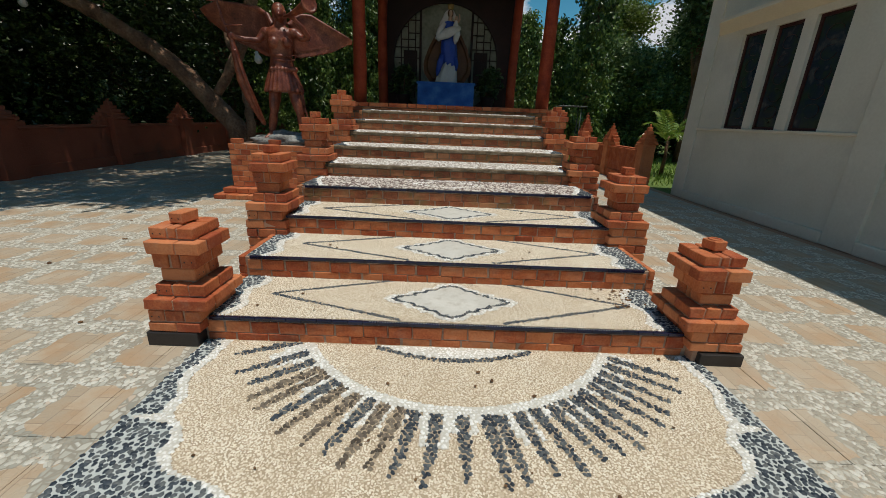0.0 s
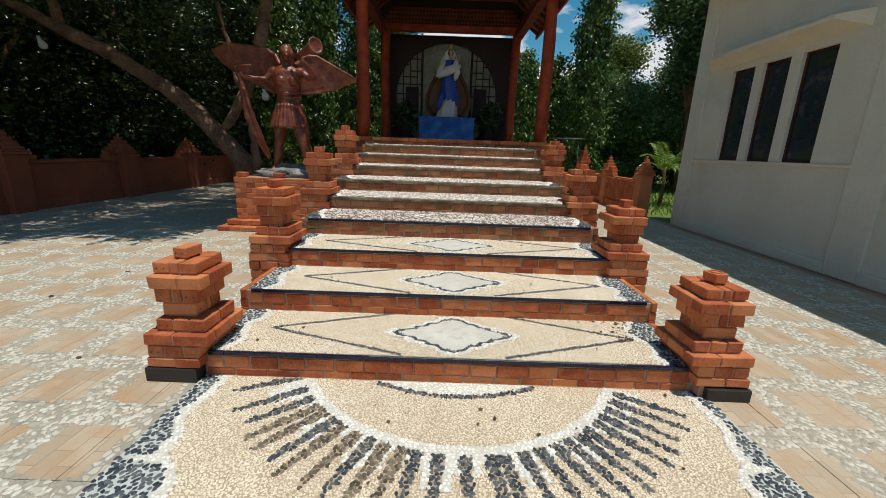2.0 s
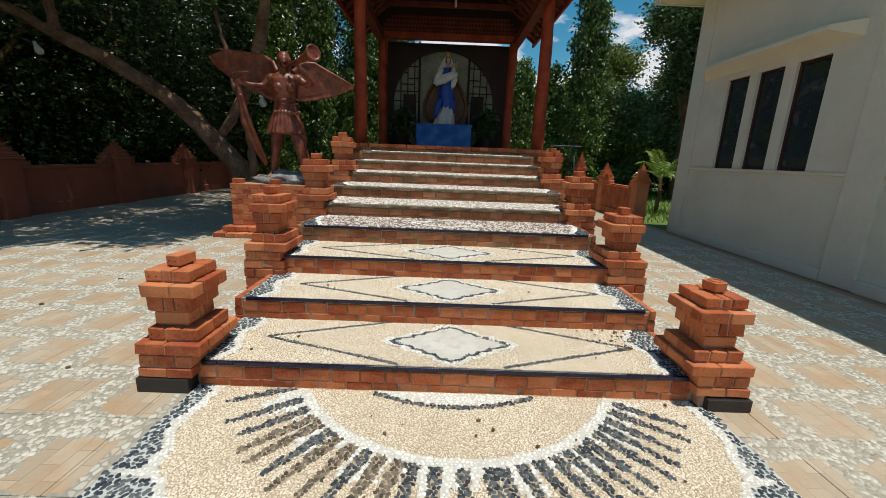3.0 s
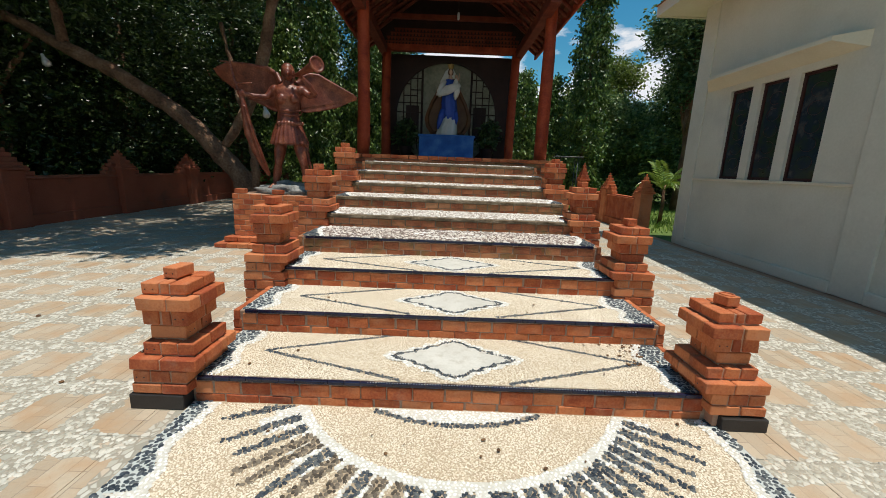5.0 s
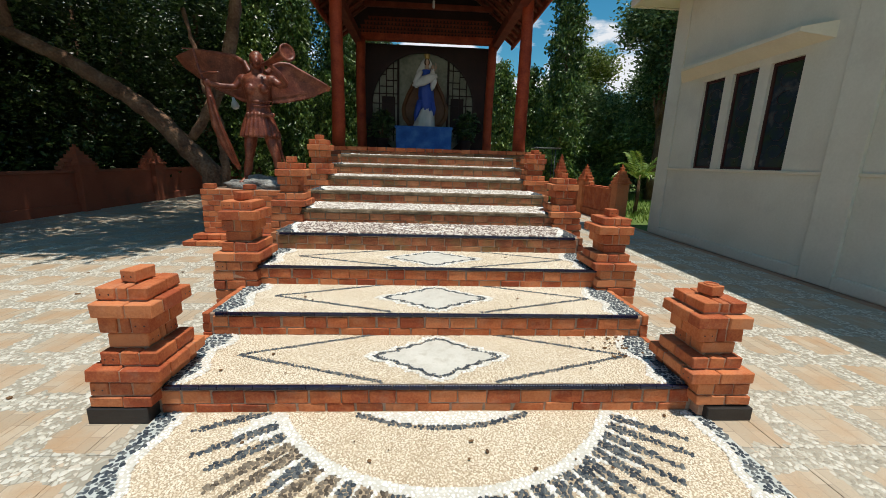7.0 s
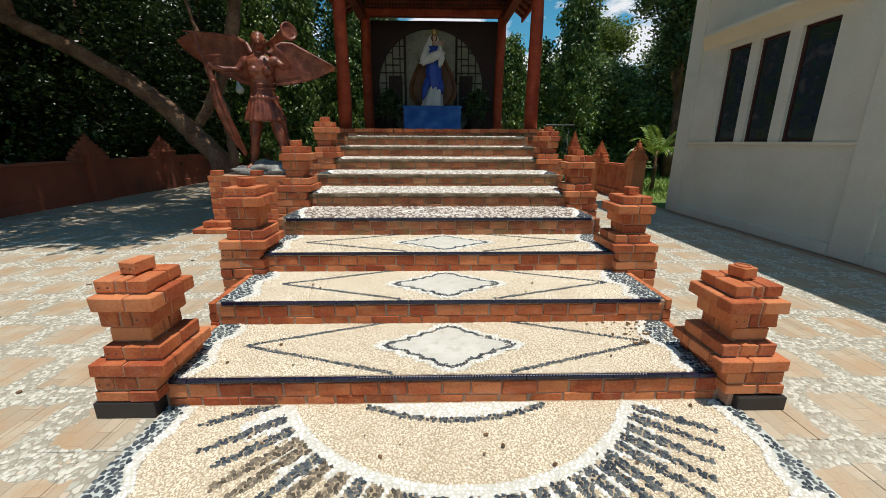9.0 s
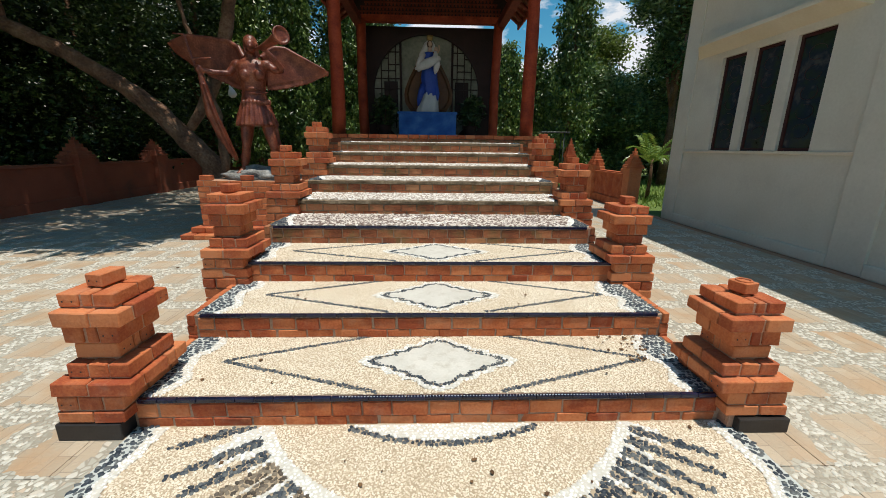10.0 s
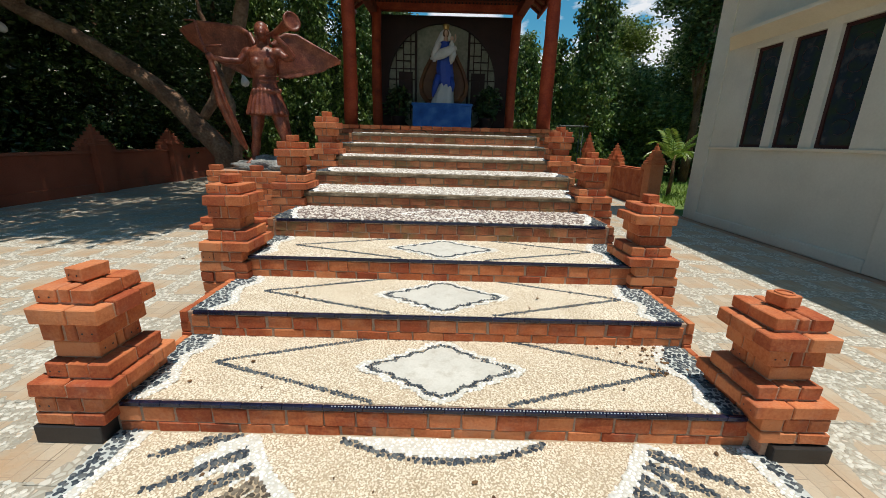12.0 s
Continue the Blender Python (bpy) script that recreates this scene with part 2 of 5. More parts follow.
def paving_material():
    """Printed stone-look tiles: tan plank patches in a lattice of pale pebble bands, 0.515 m from patch to patch."""
    m, n, l, p = nodes_of("printed_paving_tile")
    geo = n.new("ShaderNodeNewGeometry")
    sep = n.new("ShaderNodeSeparateXYZ")
    l.new(geo.outputs["Position"], sep.inputs[0])

    def op(kind, a, b):
        q = n.new("ShaderNodeMath")
        q.operation = kind
        for i, v in enumerate((a, b)):
            if isinstance(v, (int, float)):
                q.inputs[i].default_value = v
            else:
                l.new(v, q.inputs[i])
        return q.outputs[0]

    wob = n.new("ShaderNodeTexNoise")
    wob.inputs["Scale"].default_value = 9
    l.new(geo.outputs["Position"], wob.inputs["Vector"])
    w = op("MULTIPLY", op("SUBTRACT", wob.outputs["Fac"], 0.5), 0.30)

    def inside(axis, centre):
        a = op("DIVIDE", op("SUBTRACT", sep.outputs[axis], centre), 0.515)
        f = op("ABSOLUTE", op("SUBTRACT", op("FRACT", op("ADD", a, 0.5), 0), 0.5), 0)
        return op("LESS_THAN", op("ADD", f, w), 0.325)

    patch = op("MULTIPLY", inside(0, 2.305), inside(1, -0.135))
    # planks
    turn = n.new("ShaderNodeMapping")
    turn.inputs["Rotation"].default_value = (0, 0, radians(90))
    l.new(geo.outputs["Position"], turn.inputs["Vector"])
    bt = n.new("ShaderNodeTexBrick")
    bt.inputs["Scale"].default_value = 1.0
    bt.inputs["Brick Width"].default_value = 0.19
    bt.inputs["Row Height"].default_value = 0.095
    bt.inputs["Mortar Size"].default_value = 0.0025
    bt.inputs["Color1"].default_value = (0.40, 0.315, 0.22, 1)
    bt.inputs["Color2"].default_value = (0.50, 0.41, 0.30, 1)
    bt.inputs["Mortar"].default_value = (0.29, 0.235, 0.175, 1)
    l.new(turn.outputs[0], bt.inputs["Vector"])
    stain = n.new("ShaderNodeTexNoise")
    stain.inputs["Scale"].default_value = 4.5
    stain.inputs["Detail"].default_value = 6
    l.new(geo.outputs["Position"], stain.inputs["Vector"])
    sr = ramp(n, [(0.44, (0, 0, 0)), (0.64, (0.7, 0.7, 0.7))])
    l.new(stain.outputs["Fac"], sr.inputs[0])
    tan = n.new("ShaderNodeMix")
    tan.data_type = "RGBA"
    l.new(sr.outputs[0], tan.inputs[0])
    l.new(bt.outputs["Color"], tan.inputs[6])
    tan.inputs[7].default_value = (0.44, 0.28, 0.155, 1)
    # pebbles
    squash = n.new("ShaderNodeMapping")
    squash.inputs["Scale"].default_value = (27, 23, 0)
    l.new(geo.outputs["Position"], squash.inputs["Vector"])
    vc = n.new("ShaderNodeTexVoronoi")
    vc.inputs["Scale"].default_value = 1.0
    l.new(squash.outputs[0], vc.inputs["Vector"])
    ve = n.new("ShaderNodeTexVoronoi")
    ve.feature = "DISTANCE_TO_EDGE"
    ve.inputs["Scale"].default_value = 1.0
    l.new(squash.outputs[0], ve.inputs["Vector"])
    sv = n.new("ShaderNodeSeparateColor")
    l.new(vc.outputs["Color"], sv.inputs[0])
    pc = ramp(n, [(0.0, (0.31, 0.295, 0.24)), (0.5, (0.45, 0.43, 0.36)), (0.85, (0.60, 0.58, 0.51)), (1.0, (0.52, 0.40, 0.29))])
    l.new(sv.outputs[0], pc.inputs[0])
    gap = ramp(n, [(0.05, (0, 0, 0)), (0.14, (1, 1, 1))])
    l.new(ve.outputs["Distance"], gap.inputs[0])
    peb = n.new("ShaderNodeMix")
    peb.data_type = "RGBA"
    l.new(gap.outputs[0], peb.inputs[0])
    peb.inputs[6].default_value = (0.31, 0.28, 0.22, 1)
    l.new(pc.outputs[0], peb.inputs[7])
    both = n.new("ShaderNodeMix")
    both.data_type = "RGBA"
    l.new(patch, both.inputs[0])
    l.new(peb.outputs[2], both.inputs[6])
    l.new(tan.outputs[2], both.inputs[7])
    # dust at a larger scale
    dust = n.new("ShaderNodeTexNoise")
    dust.inputs["Scale"].default_value = 0.7
    dust.inputs["Detail"].default_value = 7
    l.new(geo.outputs["Position"], dust.inputs["Vector"])
    du = ramp(n, [(0.4, (0.0, 0.0, 0.0)), (0.75, (0.35, 0.35, 0.35))])
    l.new(dust.outputs["Fac"], du.inputs[0])
    fin = n.new("ShaderNodeMix")
    fin.data_type = "RGBA"
    l.new(du.outputs[0], fin.inputs[0])
    l.new(both.outputs[2], fin.inputs[6])
    fin.inputs[7].default_value = (0.55, 0.47, 0.37, 1)
    l.new(fin.outputs[2], p.inputs["Base Color"])
    p.inputs["Roughness"].default_value = 0.62
    b = n.new("ShaderNodeBump")
    b.inputs["Strength"].default_value = 0.35
    b.inputs["Distance"].default_value = 0.004
    l.new(gap.outputs[0], b.inputs["Height"])
    l.new(b.outputs[0], p.inputs["Normal"])
    return m


PAVING = paving_material()


# ---- mesh helpers ----
def link(name, me, mats, parent=None, label="", kind=""):
    for m in (mats if isinstance(mats, (list, tuple)) else [mats]):
        if m.name not in me.materials:
            me.materials.append(m)
    ob = new(name, me)
    if parent:
        ob.parent = parent
    if label or kind:
        tagged(ob, label, kind=kind)
    return ob


def part(name, bm, mats, parent=None, label="", smooth=False):
    me = bpy.data.meshes.new(name)
    if smooth:
        for f in bm.faces:
            f.smooth = True
    bm.to_mesh(me)
    bm.free()
    return link(name, me, mats, parent, label)


def thing(name, label, category, at=(0, 0, 0), group="", kind=""):
    ob = new(name)
    ob.location = at
    return tagged(ob, label, category, group, kind)


def box(bm, x0, x1, y0, y1, z0, z1, mat=0):
    r = bmesh.ops.create_cube(bm, size=1)
    for v in r["verts"]:
        v.co = Vector((x0 + (v.co.x + 0.5) * (x1 - x0), y0 + (v.co.y + 0.5) * (y1 - y0), z0 + (v.co.z + 0.5) * (z1 - z0)))
    for f in {f for v in r["verts"] for f in v.link_faces}:
        f.material_index = mat
    return r["verts"]


def bevelled(x0, x1, y0, y1, z0, z1, width=0.01, segments=2):
    bm = bmesh.new()
    box(bm, x0, x1, y0, y1, z0, z1)
    bmesh.ops.bevel(bm, geom=bm.edges[:], offset=width, segments=segments, affect="EDGES", profile=0.6)
    return bm


def tube(bm, points, radii, sides=10, mat=0, cap=True):
    """A tapered tube along points."""
    rings = []
    pts = [Vector(p) for p in points]
    side = None
    for i, p in enumerate(pts):
        d = (pts[min(i + 1, len(pts) - 1)] - pts[max(i - 1, 0)]).normalized()
        if side is None:
            side = d.orthogonal().normalized()
        side = (side - d * side.dot(d)).normalized()
        up = d.cross(side)
        rings.append([bm.verts.new(p + radii[i] * (math.cos(a) * side + math.sin(a) * up)) for a in (2 * math.pi * k / sides for k in range(sides))])
    for a, b in zip(rings, rings[1:]):
        for k in range(sides):
            f = bm.faces.new((a[k], a[(k + 1) % sides], b[(k + 1) % sides], b[k]))
            f.material_index = mat
            f.smooth = True
    if cap:
        for r, flip in ((rings[0], True), (rings[-1], False)):
            f = bm.faces.new(r[::-1] if flip else r)
            f.material_index = mat


def ball(bm, c, r, mat=0, seg=12):
    q = bmesh.ops.create_uvsphere(bm, u_segments=seg, v_segments=max(6, seg // 2 + 2), radius=1)
    for v in q["verts"]:
        v.co = Vector((c[0] + v.co.x * r[0], c[1] + v.co.y * r[1], c[2] + v.co.z * r[2]))
    for f in {f for v in q["verts"] for f in v.link_faces}:
        f.material_index = mat
        f.smooth = True


# ---- bricks ----
brick_meshes = {}
brick_rng = random.Random(3)


def brick_mesh(dx, dy, dz, mat):
    key = (round(dx, 2), round(dy, 2), round(dz, 3), mat.name, brick_rng.randrange(3))
    if key not in brick_meshes:
        bm = bmesh.new()
        box(bm, -dx / 2, dx / 2, -dy / 2, dy / 2, -dz / 2, dz / 2)
        for v in bm.verts:
            v.co += Vector([brick_rng.uniform(-0.003, 0.003) for _ in range(3)])
        bmesh.ops.bevel(bm, geom=bm.edges[:], offset=0.005, segments=1, affect="EDGES")
        if min(dx, dy) > 0.06 and dz > 0.06 and key[4] == 0:
            long_x = dx > dy
            for end in (-1, 1):
                for off in (-0.022, 0.022):
                    hole = []
                    for q in range(6):
                        a, b = 0.005 * math.cos(q * math.pi / 3), 0.005 * math.sin(q * math.pi / 3)
                        hole.append(bm.verts.new((end * (dx / 2 + 0.0035), off + a, b - 0.004) if long_x else (off + a, end * (dy / 2 + 0.0035), b - 0.004)))
                    bm.faces.new(hole).material_index = 1
        me = bpy.data.meshes.new("brick")
        bm.to_mesh(me)
        bm.free()
        me.materials.append(mat)
        me.materials.append(BLACK_STONE)
        brick_meshes[key] = me
    return brick_meshes[key]


def lay(parent, x, y, z, dx, dy, dz, mat=None, loose=0.003):
    mat = mat or BRICK
    ob = new("brick", brick_mesh(dx, dy, dz, mat))
    ob.parent = parent
    g = brick_rng
    ob.location = (x + g.uniform(-loose, loose), y + g.uniform(-loose, loose), z + g.uniform(-0.0015, 0.0015))
    ob.rotation_euler = (g.uniform(-0.008, 0.008), g.uniform(-0.008, 0.008), g.uniform(-0.018, 0.018))
    return ob


def split(a, b, unit, offset=0.0):
    """Cuts the stretch a..b into brick lengths with a joint of 11 mm."""
    cuts, c = [a], a + unit * (1 - offset if offset else 1)
    while c < b - unit * 0.35:
        cuts.append(c)
        c += unit * brick_rng.uniform(0.86, 1.14)
    cuts.append(b)
    last = len(cuts) - 2
    return [(p + (0.0055 if i else 0), q - (0.0055 if i < last else 0)) for i, (p, q) in enumerate(zip(cuts, cuts[1:])) if q - p > 0.03]


def ring(parent, x0, x1, y0, y1, z0, z1, unit=0.17, shift=0.0, mat=None, deep=0.095, joint=0.011, sides="fblr"):
    """One course of bricks round a rectangle."""
    z, dz = (z0 + z1) / 2, z1 - z0 - joint
    deep = min(deep, (x1 - x0) / 2 - 0.006, (y1 - y0) / 2 - 0.006)
    through_sides = shift > 0 and y1 - y0 > 2 * deep + 0.04
    in_x, in_y = (deep + 0.011, 0.0) if through_sides else (0.0, deep + 0.011)
    for a, b in split(x0 + in_x, x1 - in_x, unit, 0.0):
        if "f" in sides:
            lay(parent, (a + b) / 2, y0 + deep / 2, z, b - a, deep, dz, mat)
        if "b" in sides:
            lay(parent, (a + b) / 2, y1 - deep / 2, z, b - a, deep, dz, mat)
    if y1 - y0 > 2 * deep + 0.04:
        for a, b in split(y0 + in_y, y1 - in_y, unit, 0.0):
            if "l" in sides:
                lay(parent, x0 + deep / 2, (a + b) / 2, z, deep, b - a, dz, mat)
            if "r" in sides:
                lay(parent, x1 - deep / 2, (a + b) / 2, z, deep, b - a, dz, mat)


# ---- pebbles ----
def pebble_template():
    v, f = [], []
    for r, z in ((1.0, -0.35), (0.74, 0.62)):
        v += [(r * math.cos(k * math.pi / 3), r * math.sin(k * math.pi / 3), z) for k in range(6)]
    v.append((0, 0, 0.95))
    for k in range(6):
        j = (k + 1) % 6
        f.append((k, j, 6 + j))
        f.append((k, 6 + j, 6 + k))
        f.append((6 + k, 6 + j, 12))
    return np.array(v), np.array(f)


PV, PF = pebble_template()
GV = np.array([(math.cos(k * math.pi / 2.5), math.sin(k * math.pi / 2.5), -0.3) for k in range(5)] + [(0.18, 0.1, 1.0)])
GF = np.array([(k, (k + 1) % 5, 5) for k in range(5)])


def pebbles(name, pts, radius, height, z, mat, parent, seed=0, stretch=0.35, label="", tilt=0.25, shape=None):
    """Many small stones set in a bed, as one joined mesh."""
    n = len(pts)
    if not n:
        return None
    PV_, PF_ = shape or (PV, PF)
    g = np.random.default_rng(seed)
    a = g.uniform(0, 2 * np.pi, n)
    r = radius * g.uniform(0.8, 1.15, n)
    sx, sy = r * (1 + stretch * g.uniform(0, 1, n)), r * (1 - 0.5 * stretch * g.uniform(0, 1, n))
    hz = height * g.uniform(0.7, 1.25, n)
    local = PV_[None] * g.uniform(0.82, 1.18, (n, len(PV_), 1))
    x, y, h = local[..., 0] * sx[:, None], local[..., 1] * sy[:, None], local[..., 2] * hz[:, None]
    h = h + x * g.uniform(-tilt, tilt, n)[:, None] + y * g.uniform(-tilt, tilt, n)[:, None]
    ca, sa = np.cos(a)[:, None], np.sin(a)[:, None]
    co = np.stack((x * ca - y * sa + pts[:, 0:1], x * sa + y * ca + pts[:, 1:2], h + z), -1).reshape(-1, 3)
    faces = (PF_[None] + (np.arange(n) * len(PV_))[:, None, None]).reshape(-1, 3)
    me = bpy.data.meshes.new(name)
    me.from_pydata(co.tolist(), [], faces.tolist())
    me.shade_smooth()
    return link(name, me, mat, parent, label, kind="stuff")


def grid_points(x0, x1, y0, y1, step, seed):
    g = np.random.default_rng(seed)
    xs, ys = np.arange(x0, x1, step), np.arange(y0, y1, step * 0.88)
    X, Y = np.meshgrid(xs, ys)
    X = X + (np.arange(len(ys)) % 2)[:, None] * step / 2
    p = np.stack((X.ravel(), Y.ravel()), 1)
    return p + g.uniform(-0.26, 0.26, p.shape) * step


# ---- the ground ----
bm = bmesh.new()
bmesh.ops.create_grid(bm, x_segments=40, y_segments=40, size=900)
for v in bm.verts:
    v.co.z = -0.05
ground = tagged(part("ground", bm, GRASS_GROUND), "dry green grassy ground reaching to the horizon", "ground", kind="structure")

STEP_H, TREAD, HALF = 0.17, 0.68, 1.62
PLATFORM = 10 * STEP_H
PLATFORM_Y = 9 * TREAD

# ---- the apron with its pebble sun ----
apron = thing("pavement", "pebble mosaic apron with a dark half sun on cream gravel", "mosaic pavement", kind="structure")
bm = bevelled(-1.575, 1.645, -1.75, 0.02, -0.04, 0.004, 0.003, 1)
part("bed", bm, BED, apron)
SUN_C = (0.07, 0.495)
RAYS = (205.5, 213.1, 218.6, 223.4, 227.1, 231.8, 235.7, 240.9, 245.5, 249.7, 254.3, 258.4, 263.9, 270.6,
        277.1, 280.4, 285.5, 290.4, 295.2, 299.3, 303.5, 307.2, 312.2, 316.4, 320.6, 325.7, 330.3)
# the white scalloped line on each side: distance before the stairs, distance from the middle
EDGE_LEFT = ((0.0, 0.06, 0.20, 0.36, 0.45, 0.54, 0.635, 0.70, 0.757, 0.83, 0.92, 0.996, 1.03, 1.06, 1.10, 1.8),
             (1.43, 1.43, 1.435, 1.468, 1.443, 1.387, 1.39, 1.36, 1.279, 1.23, 1.228, 1.162, 1.05, 0.942, 0.88, 0.78))
EDGE_RIGHT = ((0.0, 0.06, 0.233, 0.37, 0.486, 0.60, 0.68, 0.724, 0.814, 0.90, 0.963, 0.995, 1.04, 1.10, 1.8),
              (1.52, 1.53, 1.545, 1.55, 1.492, 1.487, 1.42, 1.383, 1.391, 1.349, 1.268, 1.167, 1.02, 0.93, 0.80))


def apron_class(p):
    """0 gravel, 1 dark, 2 white, 3 brown, -1 nothing."""
    x, y = p[:, 0], p[:, 1]
    c = np.zeros(len(p), int)
    dx, dy = x - SUN_C[0], y - SUN_C[1]
    r = np.hypot(dx, dy)
    ang = np.degrees(np.arctan2(dy, dx)) % 360
    gap = np.abs(ang[:, None] - np.array(RAYS)[None])
    idx = np.argmin(gap, 1)
    f = np.radians(gap[np.arange(len(p)), idx]) * r
    far = 1.525 + 0.02 * np.sin(idx * 2.3)
    t = np.clip((r - 1.11) / (far - 1.11), 0, 1)
    wave = 0.004 * np.sin(r * 70 + idx)
    ray = (ang > 203) & (ang < 333) & (r > 1.11) & (r < far)
    dark = ray & (f < 0.036 - 0.022 * t ** 1.5 + wave)
    c[dark] = 1
    c[ray & ~dark & (r < 1.11 + 0.15 * (0.9 + 0.6 * np.sin(idx * 1.7)))] = 2
    c[dark & (ang > 221) & (ang < 256) & (np.sin(idx * 2.1) > -0.6)] = 3
    c[(r > 1.055) & (r <= 1.115)] = 2
    lr = np.hypot(x - 0.05, y - 0.93)
    c[(lr < 1.055) & (y < 0.02)] = 2
    c[(lr >= 1.055) & (lr < 1.092) & (np.abs(x - 0.05) < 0.50)] = 1
    ax = np.abs(x)
    e = np.where(x < 0, np.interp(-y, *EDGE_LEFT), np.interp(-y, *EDGE_RIGHT))
    c[(ax > e - 0.027) & (ax <= e + 0.027)] = 2
    c[ax > e + 0.027] = 4
    spike = np.abs(y + np.where(x < 0, 0.705, 0.645)) < 0.036 * (1.12 - (ax - e) / 0.17)
    c[spike & (ax > e) & (ax < e + 0.17)] = 2
    c[(x < -1.562) | (x > 1.632)] = -1
    return c


def sheet(name, classify, wanted, x0, x1, y0, y1, z, mat, parent, res=0.0125, label=""):
    """A thin bed of grout under the stones of the wanted classes."""
    xs, ys = np.arange(x0, x1, res), np.arange(y0, y1, res)
    X_, Y_ = np.meshgrid(xs, ys)
    p = np.stack((X_.ravel(), Y_.ravel()), 1)
    p = p[np.isin(classify(p), wanted)]
    h = res / 2
    v = np.stack([np.stack((p[:, 0] + dx * h, p[:, 1] + dy * h, np.full(len(p), z)), 1) for dx, dy in ((-1, -1), (1, -1), (1, 1), (-1, 1))], 1).reshape(-1, 3)
    me = bpy.data.meshes.new(name)
    me.from_pydata(v.tolist(), [], np.arange(len(v)).reshape(-1, 4).tolist())
    return link(name, me, mat, parent, label, kind="stuff")


def fill(parent, classify, x0, x1, y0, y1, z, steps, seed, singles=None):
    for k, (name, mat, step, height, label) in steps.items():
        p = grid_points(x0, x1, y0, y1, step, seed + k)
        if mat is GRAVEL:
            g = np.random.default_rng(seed + 5)
            p = (p + g.normal(size=p.shape) * 0.22 * step)[g.uniform(size=len(p)) > 0.02]
        p = p[classify(p) == k]
        if singles and k == 1:
            near = (p[:, 1] < singles[1]) & (p[:, 1] > singles[0]) & (np.abs(p[:, 0]) < singles[2])
            one = p[near][:300]
            keep = np.ones(len(p), bool)
            keep[np.flatnonzero(near)[:300]] = False
            p = p[keep]
            g = random.Random(8)
            shared = []
            for q in range(5):
                me = bpy.data.meshes.new("pebble")
                me.from_pydata([(a * 0.56 * step * (1.05 + 0.08 * q), b * 0.56 * step * (0.92 - 0.05 * q), c * height) for a, b, c in PV.tolist()], [], PF.tolist())
                me.shade_smooth()
                me.materials.append(DARK_PEBBLE_ONE)
                shared.append(me)
            for px, py in one.tolist():
                ob = new("pebble", shared[g.randrange(5)])
                ob.parent = parent
                ob.location = (px, py, z)
                ob.rotation_euler = (g.uniform(-0.15, 0.15), g.uniform(-0.15, 0.15), g.uniform(0, 6.3))
        pebbles(name, p, step * (0.59, 0.58, 0.56, 0.57, 0.61)[k], height, z, mat, parent, seed + 10 * k, label=label, stretch=0.35 if k else 0.6, shape=(GV, GF) if mat is GRAVEL else None)


fill(apron, apron_class, -1.65, 1.65, -1.72, 0.0, 0.004, {
    0: ("gravel", GRAVEL, 0.0120, 0.0050, "cream gravel bed"),
    1: ("dark_pebbles", DARK_PEBBLE, 0.022, 0.008, "blue-black river pebbles"),
    2: ("white_pebbles", WHITE_PEBBLE, 0.022, 0.008, "white pebble lines"),
    3: ("brown_pebbles", BROWN_PEBBLE, 0.022, 0.008, "grey-brown river pebbles"),
    4: ("border_pebbles", DARK_PEBBLE, 0.027, 0.008, "blue-black border pebbles")}, 20, singles=(-1.06, -0.62, 1.2))

sheet("white_grout", apron_class, [2], -1.645, 1.645, -1.72, 0.0, 0.0085, WHITE_GROUT, apron, 0.01, "white grout lines")
sheet("grout", apron_class, [4], -1.645, 1.645, -1.72, 0.0, 0.0075, GROUT, apron, label="pale grout between dark pebbles")

# ---- the stairs ----
stairs = thing("staircase", "broad brick staircase with pebble mosaic treads and navy nosing", "staircase", kind="structure")
DIA_X, DIA_Y = 0.455, 0.285


def diamond(x, y):
    """1 on the outline of the diamond: sides that bow in and ripple."""
    u, v = np.abs(x) / DIA_X, np.abs(y) / DIA_Y
    turn = np.arctan2(v, u + 1e-9)
    return (u ** 0.9 + v ** 0.9) * (1 + 0.045 * np.cos(16 * turn))


def rough_bar(x0, x1, y0, y1, z0, z1, n, seed):
    """A long bar whose faces wander, like trowelled mortar."""
    bm = bmesh.new()
    rows = []
    for i in range(n + 1):
        x = x0 + (x1 - x0) * i / n
        w = [noise.noise(Vector((x * 7, seed * 3.1 + q * 5, 0))) * 0.011 + noise.noise(Vector((x * 23, seed + q * 7, 4))) * 0.006 for q in range(4)]
        rows.append([bm.verts.new(c) for c in ((x, y0 + w[0], z0 + w[1]), (x, y0 + w[2], z1 - 0.010), (x, y0 + 0.012 + w[2], z1 + 0.3 * w[3]), (x, y1, z1), (x, y1, z0))])
    for a, b in zip(rows, rows[1:]):
        for q in range(5):
            bm.faces.new((a[q], a[(q + 1) % 5], b[(q + 1) % 5], b[q]))
    bm.faces.new(rows[0][::-1])
    bm.faces.new(rows[-1])
    bmesh.ops.recalc_face_normals(bm, faces=bm.faces[:])
    return bm


